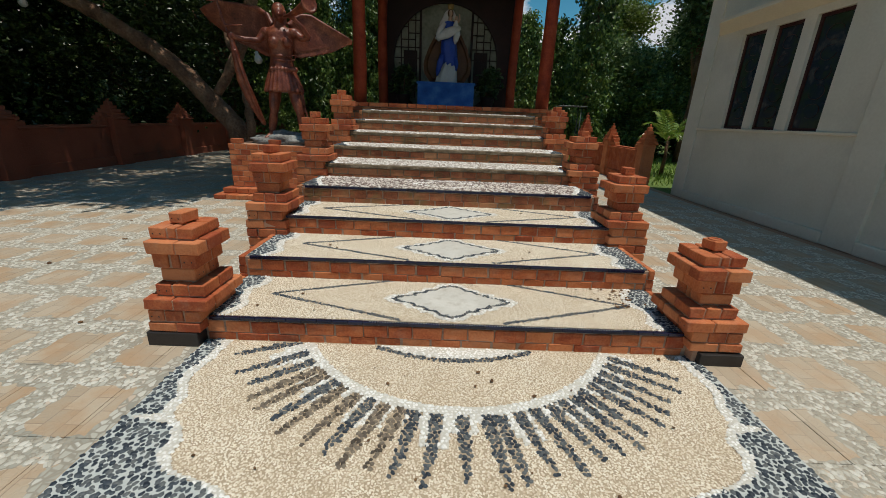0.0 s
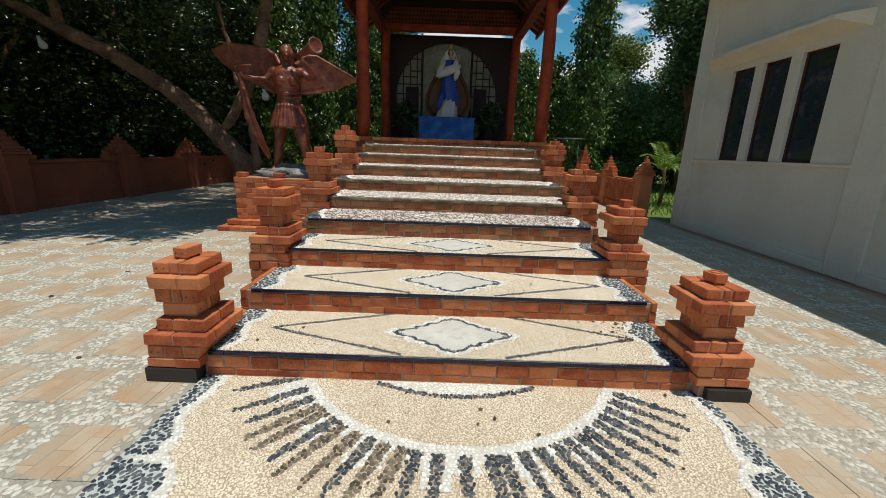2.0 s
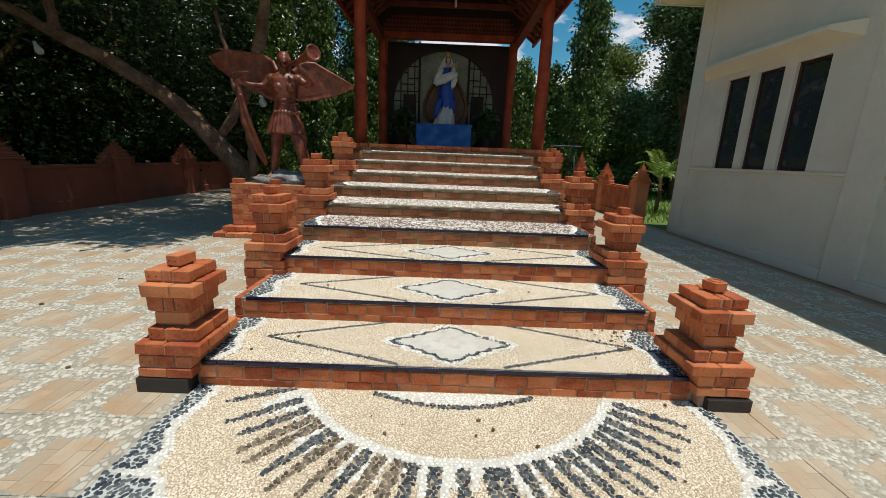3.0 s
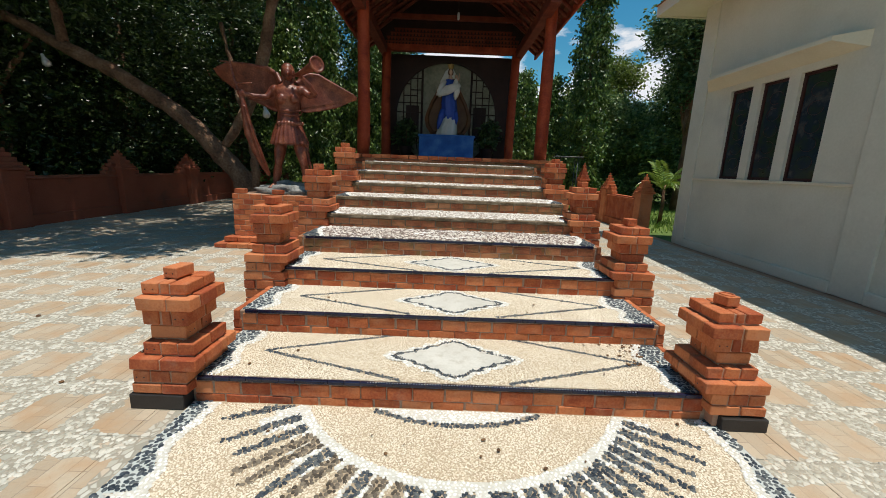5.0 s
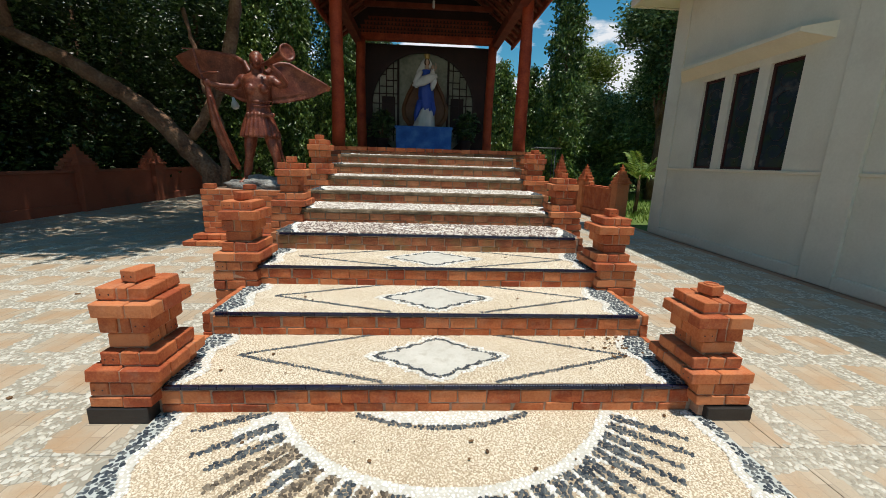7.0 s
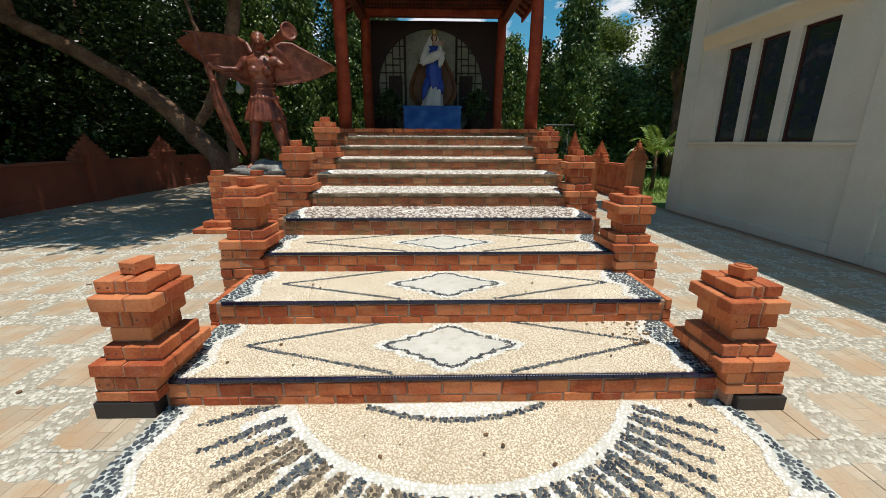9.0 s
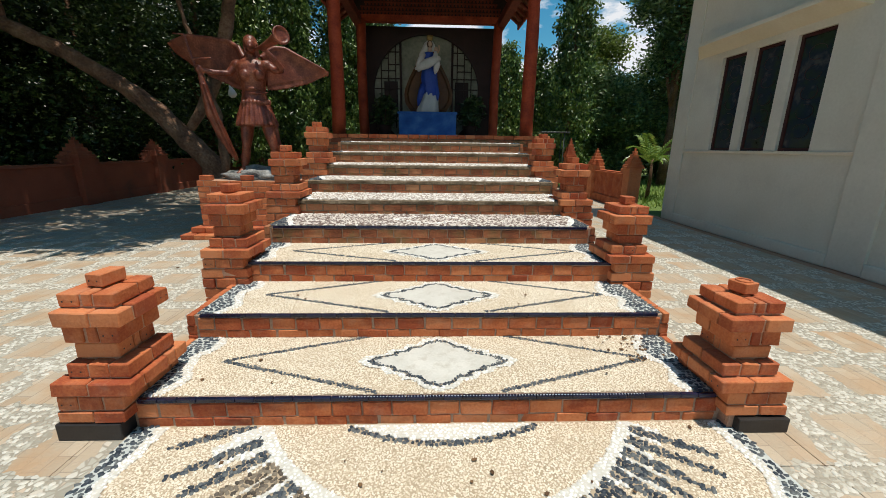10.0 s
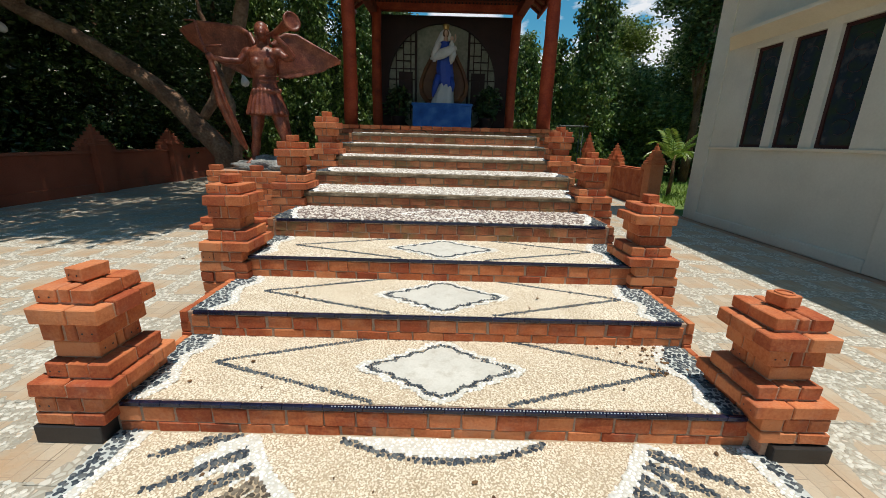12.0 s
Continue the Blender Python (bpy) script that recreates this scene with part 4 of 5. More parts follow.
# pleated skirt
rows = []
for v, r in ((375, 0.205), (400, 0.235), (440, 0.285), (480, 0.325), (495, 0.33), (492, 0.28)):
    c = at(500, v)
    row = []
    for k in range(72):
        a = 2 * math.pi * k / 72
        rr = r * (1 + (0.05 if v > 390 else 0) * math.cos(24 * a))
        row.append(bm.verts.new(c + Vector((rr * math.cos(a), 0.78 * rr * math.sin(a), 0))))
    rows.append(row)
for a, b in zip(rows, rows[1:]):
    for k in range(72):
        bm.faces.new((a[k], b[k], b[(k + 1) % 72], a[(k + 1) % 72]))
bm.faces.new(rows[0][::-1])
bm.faces.new(rows[-1])
# trunk of the body
rows = []
for v, rx, ry in ((385, 0.215, 0.165), (368, 0.205, 0.16), (335, 0.18, 0.14), (300, 0.20, 0.155), (260, 0.228, 0.18), (225, 0.245, 0.165), (205, 0.19, 0.125), (190, 0.075, 0.07), (165, 0.06, 0.06)):
    c = at(500, v)
    rows.append([bm.verts.new(c + Vector((rx * math.cos(a), ry * math.sin(a), 0))) for a in (2 * math.pi * k / 24 for k in range(24))])
for a, b in zip(rows, rows[1:]):
    for k in range(24):
        bm.faces.new((a[k], a[(k + 1) % 24], b[(k + 1) % 24], b[k])).smooth = True
bm.faces.new(rows[0][::-1])
bm.faces.new(rows[-1])
for u in (470, 535):
    ball(bm, at(u, 262, -0.15), (0.085, 0.07, 0.085))
for v in (320, 340):
    tube(bm, [at(505 + 62 * math.cos(a), v, -0.16 * math.sin(a)) for a in np.linspace(0.2, 2.94, 9)], [0.014] * 9, 6)
for u in range(450, 570, 17):
    ball(bm, at(u, 380, -0.155), (0.036, 0.035, 0.042), seg=8)
ball(bm, at(438, 224), (0.108, 0.105, 0.085))
ball(bm, at(570, 224), (0.108, 0.105, 0.085))
# head and hair
ball(bm, at(507, 142, -0.075), (0.078, 0.095, 0.110))
ball(bm, at(503, 126, 0.045), (0.110, 0.105, 0.112))
ball(bm, at(507, 144, -0.168), (0.016, 0.022, 0.030), seg=8)
for u in (478, 532):
    tube(bm, [at(u, 128, 0.02), at(u, 158, 0.04), at(u, 190, 0.05)], [0.026, 0.03, 0.026], 8)
# arms
tube(bm, [at(428, 222), at(405, 250, -0.05), at(392, 262, -0.08)], [0.072, 0.062, 0.052], 10)
tube(bm, [at(392, 260, -0.08), at(340, 255, -0.2), at(280, 243, -0.26)], [0.052, 0.047, 0.035], 10)
ball(bm, at(274, 240, -0.27), (0.06, 0.06, 0.065), seg=10)
tube(bm, [at(575, 222), at(610, 245, -0.04), at(642, 240, -0.08)], [0.072, 0.06, 0.05], 10)
tube(bm, [at(642, 242, -0.08), at(610, 195, -0.18), at(572, 155, -0.24)], [0.05, 0.045, 0.032], 10)
ball(bm, at(566, 150, -0.25), (0.05, 0.05, 0.05), seg=10)
# trumpet
bell = [at(528, 153, -0.14), at(560, 145, -0.26), at(600, 125, -0.40), at(632, 108, -0.54), at(650, 98, -0.62)]
tube(bm, bell[:4] + [bell[4]], [0.020, 0.036, 0.056, 0.080, 0.115], 20)
rim = (bell[4] - bell[3]).normalized()
side = rim.orthogonal().normalized()
up = rim.cross(side)
tube(bm, [bell[4] + 0.115 * (math.cos(a) * side + math.sin(a) * up) for a in np.linspace(0, 2 * math.pi, 25)], [0.02] * 25, 8)
# staff with trailing drapery
tube(bm, [at(228, 95, -0.27), at(246, 180, -0.27), at(262, 230, -0.27)], [0.016, 0.022, 0.02], 8)
tube(bm, [at(246, 198, -0.27), at(335, 194, -0.29)], [0.022, 0.020], 8)
tube(bm, [at(180, 97, -0.27), at(232, 100, -0.27)], [0.014, 0.014], 8)
tube(bm, [at(276, 255, -0.26), at(288, 330, -0.24), at(300, 430, -0.2), at(330, 520, -0.12), at(365, 610, -0.05), at(385, 655, 0)],
     [0.04, 0.065, 0.085, 0.085, 0.055, 0.03], 9)
tube(bm, [at(290, 300, -0.30), at(318, 420, -0.27), at(352, 545, -0.17), at(378, 640, -0.05)], [0.02, 0.03, 0.03, 0.015], 7)
tube(bm, [at(590, 470, 0.0), at(596, 560, 0.02), at(620, 655, 0.02)], [0.02, 0.026, 0.012], 7)
# wings: overlapping feather plates behind a thick leading edge
for root, tip, edge in (((468, 195), (120, 130), ((445, 150), (400, 125), (300, 110), (200, 100), (120, 125))), ((548, 195), (850, 245), ((575, 165), (610, 148), (660, 150), (750, 195), (850, 242)))):
    left = tip[0] < root[0]
    lead = [at(root[0], root[1], 0.10)] + [at(u, v, 0.16 + 0.05 * i) for i, (u, v) in enumerate(edge)]
    tube(bm, lead, [0.05, 0.045, 0.04, 0.034, 0.026, 0.012], 8)
    n = 30
    web = []
    for q in range(n):
        f = q / (n - 1)
        pos = f * (len(lead) - 1)
        i = min(int(pos), len(lead) - 2)
        top = lead[i].lerp(lead[i + 1], pos - i)
        low = at(root[0] + (-30 if left else 20), 335, 0.16).lerp(at(tip[0] + (60 if left else -20), tip[1] + (75 if left else 25), 0.42), f ** 0.85)
        low += Vector((0, 0, -0.06 * math.sin(math.pi * f)))
        side = (lead[i + 1] - lead[i]).normalized() * (0.085 if left else 0.060)
        mid = top.lerp(low, 0.6) + Vector((0, 0.04, 0))
        thick = Vector((0, 0.034, 0))
        web.append([bm.verts.new(w + Vector((0, d, 0))) for w, d in ((top, -0.022), (top.lerp(low, 0.45) + Vector((0, 0.02, 0)), -0.022), (top.lerp(low, 0.86) + Vector((0, 0.01, 0)), -0.012), (top.lerp(low, 0.86), 0.03), (top, 0.03))])
        ring_pts = [top - side, top + side, mid + side * 1.3, low + side * 0.5, low - side * 0.5, mid - side * 1.3]
        fr = [bm.verts.new(p + Vector((0, 0.003 * (q % 2), 0))) for p in ring_pts]
        bk = [bm.verts.new(p + thick) for p in ring_pts]
        bm.faces.new(fr)
        bm.faces.new(bk[::-1])
        for k in range(6):
            bm.faces.new((fr[k], bk[k], bk[(k + 1) % 6], fr[(k + 1) % 6]))
    for a, b in zip(web, web[1:]):
        for k in range(5):
            bm.faces.new((a[k], a[(k + 1) % 5], b[(k + 1) % 5], b[k]))
    bm.faces.new(web[0])
    bm.faces.new(web[-1])
bmesh.ops.recalc_face_normals(bm, faces=bm.faces[:])
angel = part("angel_statue", bm, BRONZE)
blend = angel.modifiers.new("blend", "REMESH")
blend.mode, blend.voxel_size, blend.use_smooth_shade = "VOXEL", 0.014, True
tagged(angel, "reddish bronze winged statue blowing a trumpet on a brick pedestal", "statue")

# ---- the pavilion ----
pav = thing("pavilion", "open timber pavilion with red log columns and a tiled roof", "pavilion", (0, 0, 0))


def log(x0, y0, z0, x1, y1, z1, r, name="column", seed=0, sides=14):
    g = random.Random(seed)
    bm = bmesh.new()
    pts, rad = [], []
    for i in range(9):
        f = i / 8
        pts.append((x0 + (x1 - x0) * f + 0.03 * math.sin(3.1 * f + seed), y0 + (y1 - y0) * f + 0.02 * math.sin(4 * f + 2 * seed), z0 + (z1 - z0) * f))
        rad.append(r * (1.08 - 0.16 * f) * g.uniform(0.96, 1.05))
    tube(bm, pts, rad, sides)
    return part(name, bm, TIMBER, pav, "red-stained log")


log(-1.89, 6.5, PLATFORM - 0.02, -1.82, 6.5, 4.92, 0.125, seed=1)
log(1.98, 6.5, PLATFORM - 0.02, 1.92, 6.5, 4.92, 0.122, seed=5)
log(-1.80, 9.4, PLATFORM - 0.02, -1.78, 9.4, 4.62, 0.125, seed=3)
log(1.75, 9.4, PLATFORM - 0.02, 1.73, 9.4, 4.62, 0.118, seed=4)


def beam(name, x0, x1, y0, y1, z0, z1, mat=None):
    return part(name, bevelled(x0, x1, y0, y1, z0, z1, 0.012, 2), mat or TIMBER, pav)


beam("lintel", -1.95, 1.85, 9.31, 9.49, 4.555, 4.72)
beam("lintel", -2.0, 2.1, 6.40, 6.60, 4.83, 5.03, SHADED_TIMBER)
beam("side_beam", -1.97, -1.77, 5.7, 9.9, 4.48, 4.68, SHADED_TIMBER)
beam("side_beam", 1.72, 1.92, 5.7, 9.9, 4.48, 4.68, SHADED_TIMBER)
EAVE_X, EAVE_Z, RIDGE_Z = 2.42, 4.66, 6.45
for sx in (-1, 1):
    x = sx * EAVE_X - 0.03
    timbers = []
    beam("fascia", x - 0.025, x + 0.025, 5.45, 10.0, EAVE_Z - 0.05, EAVE_Z + 0.10)
    for i in range(13):
        y = 5.5 + i * 0.36
        bm = bmesh.new()
        tube(bm, [(x, y, EAVE_Z + 0.03), (0, y, RIDGE_Z + 0.02)], [0.04, 0.04], 6)
        timbers.append(part("rafter", bm, SHADED_TIMBER, pav))
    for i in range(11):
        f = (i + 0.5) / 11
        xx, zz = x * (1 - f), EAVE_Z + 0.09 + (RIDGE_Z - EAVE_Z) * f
        timbers.append(beam("batten", xx - 0.02, xx + 0.02, 5.45, 10.0, zz - 0.01, zz + 0.015, SHADED_TIMBER))
    bm = bmesh.new()
    vs = [bm.verts.new(c) for c in ((x * 1.04, 5.4, EAVE_Z + 0.10), (x * 1.04, 10.05, EAVE_Z + 0.10), (0, 10.05, RIDGE_Z + 0.16), (0, 5.4, RIDGE_Z + 0.16),
                                    (x * 1.04, 5.4, EAVE_Z + 0.16), (x * 1.04, 10.05, EAVE_Z + 0.16), (0, 10.05, RIDGE_Z + 0.24), (0, 5.4, RIDGE_Z + 0.24))]
    for f in ((0, 1, 2, 3), (4, 5, 6, 7), (0, 1, 5, 4), (1, 2, 6, 5), (2, 3, 7, 6), (3, 0, 4, 7)):
        bm.faces.new([vs[i] for i in f])
    bmesh.ops.recalc_face_normals(bm, faces=bm.faces[:])
    slope_roof = part("roof", bm, ROOF_TILE, pav, "terracotta tiled roof slope")
    for ob in timbers:
        ob.parent = slope_roof
for y, z in ((6.9, 5.30), (7.5, 5.36), (8.1, 5.42), (8.9, 5.25), (7.2, 5.75), (8.6, 5.75)):
    w = EAVE_X * (1 - (z - EAVE_Z) / (RIDGE_Z - EAVE_Z))
    beam("tie_beam", -w, w, y - 0.05, y + 0.05, z - 0.06, z + 0.06, SHADED_TIMBER)
# gable infill of hanging fretwork over the rear lintel
bm = bmesh.new()
vs = [bm.verts.new(c) for c in ((-2.1, 9.42, 4.68), (2.05, 9.42, 4.68), (2.05, 9.42, 5.02), (0.0, 9.42, 6.55), (-2.1, 9.42, 5.0))]
f = bm.faces.new(vs)
q = bmesh.ops.extrude_face_region(bm, geom=[f])
for v in q["geom"]:
    if isinstance(v, bmesh.types.BMVert):
        v.co.y += 0.04
bmesh.ops.recalc_face_normals(bm, faces=bm.faces[:])
part("gable", bm, TIMBER_DARK, pav, "dark boarded gable")
for row in range(4):
    zt = 4.79 + row * 0.105
    half = 1.9 - row * 0.1
    n = int(2 * half / 0.09)
    bm = bmesh.new()
    box(bm, -half, half, 9.375, 9.40, zt, zt + 0.03)
    for i in range(n):
        u = -half + (i + 0.5) * 2 * half / n
        vsx = [bm.verts.new((u + dx, 9.385, zt + dz)) for dx, dz in ((-0.036, 0.0), (-0.025, -0.05), (0, -0.068), (0.025, -0.05), (0.036, 0.0))]
        bm.faces.new(vsx)
    part("fretwork", bm, SHADED_TIMBER, pav, "row of scalloped fretwork teeth")
lamp = thing("hanging_lamp", "small white hanging lamp under the pavilion roof", "lamp", (0.10, 8.1, 5.42))
bm = bmesh.new()
tube(bm, [(0, 0, 0), (0, 0, -0.32)], [0.008, 0.008], 6)
part("cord", bm, TIMBER_DARK, lamp)
bm = bmesh.new()
tube(bm, [(0, 0, -0.31), (0, 0, -0.34), (0, 0, -0.46), (0, 0, -0.48)], [0.015, 0.028, 0.028, 0.012], 12)
part("bulb", bm, ROBE_WHITE, lamp, "white lamp bulb")

# ---- backdrop board with a round opening ----
board = thing("backdrop_board", "dark timber board with a large round opening behind the altar", "board", (-0.12, 9.9, PLATFORM))
bm = bmesh.new()
R, CZ, HW, TOP = 1.455, 1.265, 1.90, 2.905
N = 48
inner, outer = [], []
for k in range(N):
    a = 2 * math.pi * k / N
    c, s_ = math.cos(a), math.sin(a)
    z = max(0.02, CZ + R * s_)
    inner.append((R * c, z))
    tt = min(HW / max(abs(c), 1e-6), ((TOP - CZ) if s_ > 0 else CZ) / max(abs(s_), 1e-6))
    outer.append((tt * c, max(0.0, CZ + tt * s_)))
for sx_, top_ in ((1, 1), (-1, 1), (1, 0), (-1, 0)):
    corner = (sx_ * HW, TOP if top_ else 0.0)
    near = min(range(N), key=lambda k: (outer[k][0] - corner[0]) ** 2 + (outer[k][1] - corner[1]) ** 2)
    outer[near] = corner
rows = [[bm.verts.new((x, y, z)) for x, z in ringp] for ringp, y in ((inner, 0), (outer, 0), (outer, 0.07), (inner, 0.07))]
for q in range(4):
    a, b = rows[q], rows[(q + 1) % 4]
    for k in range(N):
        bm.faces.new((a[k], a[(k + 1) % N], b[(k + 1) % N], b[k]))
bmesh.ops.recalc_face_normals(bm, faces=bm.faces[:])
part("board", bm, TIMBER_DARK, board)
part("panel", bevelled(-1.8, 1.8, 0.16, 0.20, 0, 2.85, 0.005, 1), PANEL_PALE, board, "pale painted panel")
for x in (-0.72, 0.72):
    part("post", bevelled(x - 0.03, x + 0.03, 0.08, 0.15, 0, 2.65, 0.004, 1), TIMBER_DARK, board)
for sx in (-1, 1):
    bm = bmesh.new()
    for x in (0.86, 1.06, 1.26):
        box(bm, sx * x - 0.013, sx * x + 0.013, 0.10, 0.14, 0.3, 2.6)
    for z, a, b in ((1.35, 0.75, 1.45), (1.62, 0.75, 1.45), (1.82, 0.86, 1.26), (1.98, 0.75, 1.06), (2.14, 1.06, 1.45), (2.3, 0.75, 1.26)):
        box(bm, min(sx * a, sx * b), max(sx * a, sx * b), 0.105, 0.135, z - 0.013, z + 0.013)
    part("lattice", bm, TIMBER_DARK, board, "dark window lattice")
    part("dark_panel", bevelled(sx * 1.0 - 0.19, sx * 1.0 + 0.19, 0.142, 0.158, 0.6, 1.55, 0.004, 1), TIMBER_DARK, board)

# ---- altar and statue of the lady ----
altar = thing("altar", "altar block draped in deep blue cloth", "altar", (-0.08, 8.6, PLATFORM))
bm = bevelled(-0.71, 0.71, -0.30, 0.42, 0, 0.565, 0.02, 3)
part("block", bm, BLUE_CLOTH, altar)
bm = bmesh.new()
box(bm, -0.735, 0.735, -0.33, 0.44, 0.545, 0.605)
bmesh.ops.bevel(bm, geom=bm.edges[:], offset=0.012, segments=2, affect="EDGES")
part("cloth_top", bm, BLUE_CLOTH, altar)
bm = bmesh.new()
M0 = Vector((-0.05, 8.72, PLATFORM + 0.605))


def lathe(rows, mat, pleat=0.0, fx=1.0, fy=0.8, lean=0.0):
    prev = None
    for z, r, dx in rows:
        cur = []
        for k in range(28):
            a = 2 * math.pi * k / 28
            rr = r * (1 + pleat * math.cos(9 * a))
            cur.append(bm.verts.new(M0 + Vector((dx + rr * math.cos(a) * fx, rr * math.sin(a) * fy, z))))
        if prev:
            for k in range(28):
                f = bm.faces.new((prev[k], prev[(k + 1) % 28], cur[(k + 1) % 28], cur[k]))
                f.material_index = mat
                f.smooth = True
        prev = cur


lathe(((0.0, 0.0, 0), (0.0, 0.25, -0.04), (0.04, 0.265, -0.04), (0.20, 0.235, -0.02), (0.36, 0.195, 0.02), (0.55, 0.165, 0.05)), 0, 0.13)
lathe(((0.40, 0.15, 0.07), (0.44, 0.185, 0.06), (0.60, 0.20, 0.03), (0.85, 0.195, 0.0), (1.02, 0.175, 0.0), (1.32, 0.165, -0.01), (1.42, 0.10, 0.0)), 1, 0.07)


def fold(points, radii, mat, flat=0.6):
    first = len(bm.verts)
    mean = sum((Vector(q) for q in points), Vector()) / len(points)
    tube(bm, [M0 + Vector(q) for q in points], radii, 10, mat)
    bm.verts.ensure_lookup_table()
    for v in bm.verts[first:]:
        v.co.y = M0.y + mean.y + (v.co.y - M0.y - mean.y) * flat


# blue drape falling beside the white skirt
fold([(-0.14, -0.12, 0.66), (-0.19, -0.14, 0.48), (-0.24, -0.13, 0.30), (-0.27, -0.10, 0.16)], [0.07, 0.08, 0.06, 0.015], 1)
fold([(0.17, -0.10, 0.62), (0.21, -0.10, 0.45), (0.22, -0.08, 0.30)], [0.06, 0.06, 0.015], 1)
# the white mantle: from the raised arm across to a low corner, and its hanging folds
fold([(0.27, -0.18, 1.26), (0.12, -0.22, 1.20), (-0.06, -0.22, 1.12), (-0.22, -0.20, 1.05), (-0.34, -0.16, 1.01)], [0.05, 0.10, 0.12, 0.085, 0.02], 0)
fold([(-0.12, -0.16, 1.36), (-0.20, -0.19, 1.22), (-0.25, -0.20, 1.08), (-0.24, -0.18, 0.95)], [0.05, 0.075, 0.08, 0.03], 0)
fold([(0.18, -0.16, 1.30), (0.20, -0.18, 1.12), (0.17, -0.18, 0.98), (0.15, -0.16, 0.90)], [0.06, 0.085, 0.06, 0.015], 0)
# veil, hair, face, neck
fold([(0.02, 0.05, 1.69), (-0.05, 0.05, 1.60), (-0.10, 0.04, 1.47), (-0.17, 0.0, 1.34), (-0.20, -0.02, 1.24)], [0.05, 0.075, 0.085, 0.085, 0.03], 0)
fold([(0.04, 0.05, 1.68), (0.09, 0.05, 1.58), (0.11, 0.03, 1.46)], [0.05, 0.06, 0.05], 0)
ball(bm, M0 + Vector((0.02, -0.01, 1.60)), (0.072, 0.08, 0.095), 3)
ball(bm, M0 + Vector((0.025, -0.055, 1.595)), (0.048, 0.05, 0.072), 4)
tube(bm, [M0 + Vector((0.02, -0.02, 1.40)), M0 + Vector((0.02, -0.02, 1.55))], [0.06, 0.04], 10, 4)
lathe(((1.68, 0.055, 0.02), (1.71, 0.060, 0.02), (1.79, 0.080, 0.02), (1.80, 0.060, 0.02), (1.74, 0.02, 0.02)), 2, 0.10)
# the child on the arm, one hand raised
ball(bm, M0 + Vector((0.17, -0.15, 1.46)), (0.048, 0.05, 0.06), 4)
fold([(0.17, -0.15, 1.41), (0.16, -0.17, 1.30), (0.12, -0.17, 1.16)], [0.04, 0.07, 0.05], 0, 0.9)
tube(bm, [M0 + Vector((0.20, -0.17, 1.37)), M0 + Vector((0.25, -0.18, 1.44)), M0 + Vector((0.24, -0.18, 1.55))], [0.022, 0.02, 0.014], 8, 4)
bmesh.ops.recalc_face_normals(bm, faces=bm.faces[:])
tagged(part("lady_statue", bm, [ROBE_WHITE, ROBE_BLUE, GILT, MANDORLA, FACE_PAINT]), "painted plaster statue in white and blue robes with a gilt crown", "statue")
bm = bmesh.new()
rows = []
for rr, yy in ((1.0, 0), (1.0, 0.06), (0.88, 0.10), (0.82, 0.05), (0.0, 0.05)):
    ringv = []
    for k in range(40):
        up = 0.5 - 0.5 * math.cos(2 * math.pi * k / 40)
        half = float(np.interp(up, (0, 0.02, 0.15, 0.3, 0.5, 0.65, 0.8, 0.93, 1.0), (0.0, 0.44, 0.60, 0.63, 0.50, 0.36, 0.24, 0.12, 0.0)))
        ringv.append(bm.verts.new(((1 if k < 20 else -1) * rr * half, -yy, 0.6 + rr * (1.72 * up - 0.6))))
    rows.append(ringv)
for a, b in zip(rows, rows[1:]):
    for k in range(40):
        bm.faces.new((a[k], a[(k + 1) % 40], b[(k + 1) % 40], b[k]))
bmesh.ops.remove_doubles(bm, verts=bm.verts[:], dist=1e-4)
bmesh.ops.recalc_face_normals(bm, faces=bm.faces[:])
mand = part("niche_shell", bm, MANDORLA)
mand.location = (-0.06, 9.02, PLATFORM + 0.605)
tagged(mand, "brown carved wooden oval shell behind the painted statue", "carved shell")


# ---- foliage ----
def leaf_mesh(name, centres, n_clump, per_clump, size, spread, mat, parent, seed, droop=0.0, squash=1.0, kind_label=""):
    """A crown of single folded leaves, gathered in clumps inside ellipsoids."""
    g = np.random.default_rng(seed)
    pos = []
    for cx, cy, cz, rx, ry, rz in centres:
        u = g.normal(size=(n_clump, 3))
        u /= np.linalg.norm(u, axis=1)[:, None]
        u *= (g.uniform(0.25, 1.0, n_clump) ** 0.5)[:, None]
        k = u * np.array((rx, ry, rz)) + np.array((cx, cy, cz))
        p = np.repeat(k, per_clump, 0) + g.normal(size=(n_clump * per_clump, 3)) * np.array((spread, spread, spread * squash))
        pos.append(p)
    p = np.concatenate(pos)
    n = len(p)
    d = g.normal(size=(n, 3))
    d[:, 2] = d[:, 2] * 0.6 - droop
    d /= np.linalg.norm(d, axis=1)[:, None]
    s = np.cross(d, g.normal(size=(n, 3)))
    s /= np.linalg.norm(s, axis=1)[:, None]
    nn = np.cross(d, s)
    ln = size * g.uniform(0.7, 1.3, n)[:, None]
    w = ln * 0.27
    v = np.stack((p, p + d * ln * 0.5 + s * w + nn * w * 0.35, p + d * ln, p + d * ln * 0.5 - s * w + nn * w * 0.35), 1).reshape(-1, 3)
    i = np.arange(n)[:, None] * 4
    f = np.concatenate((i + np.array((0, 1, 2)), i + np.array((0, 2, 3))))
    me = bpy.data.meshes.new(name)
    me.from_pydata(v.tolist(), [], f.tolist())
    return link(name, me, mat, parent, kind_label)


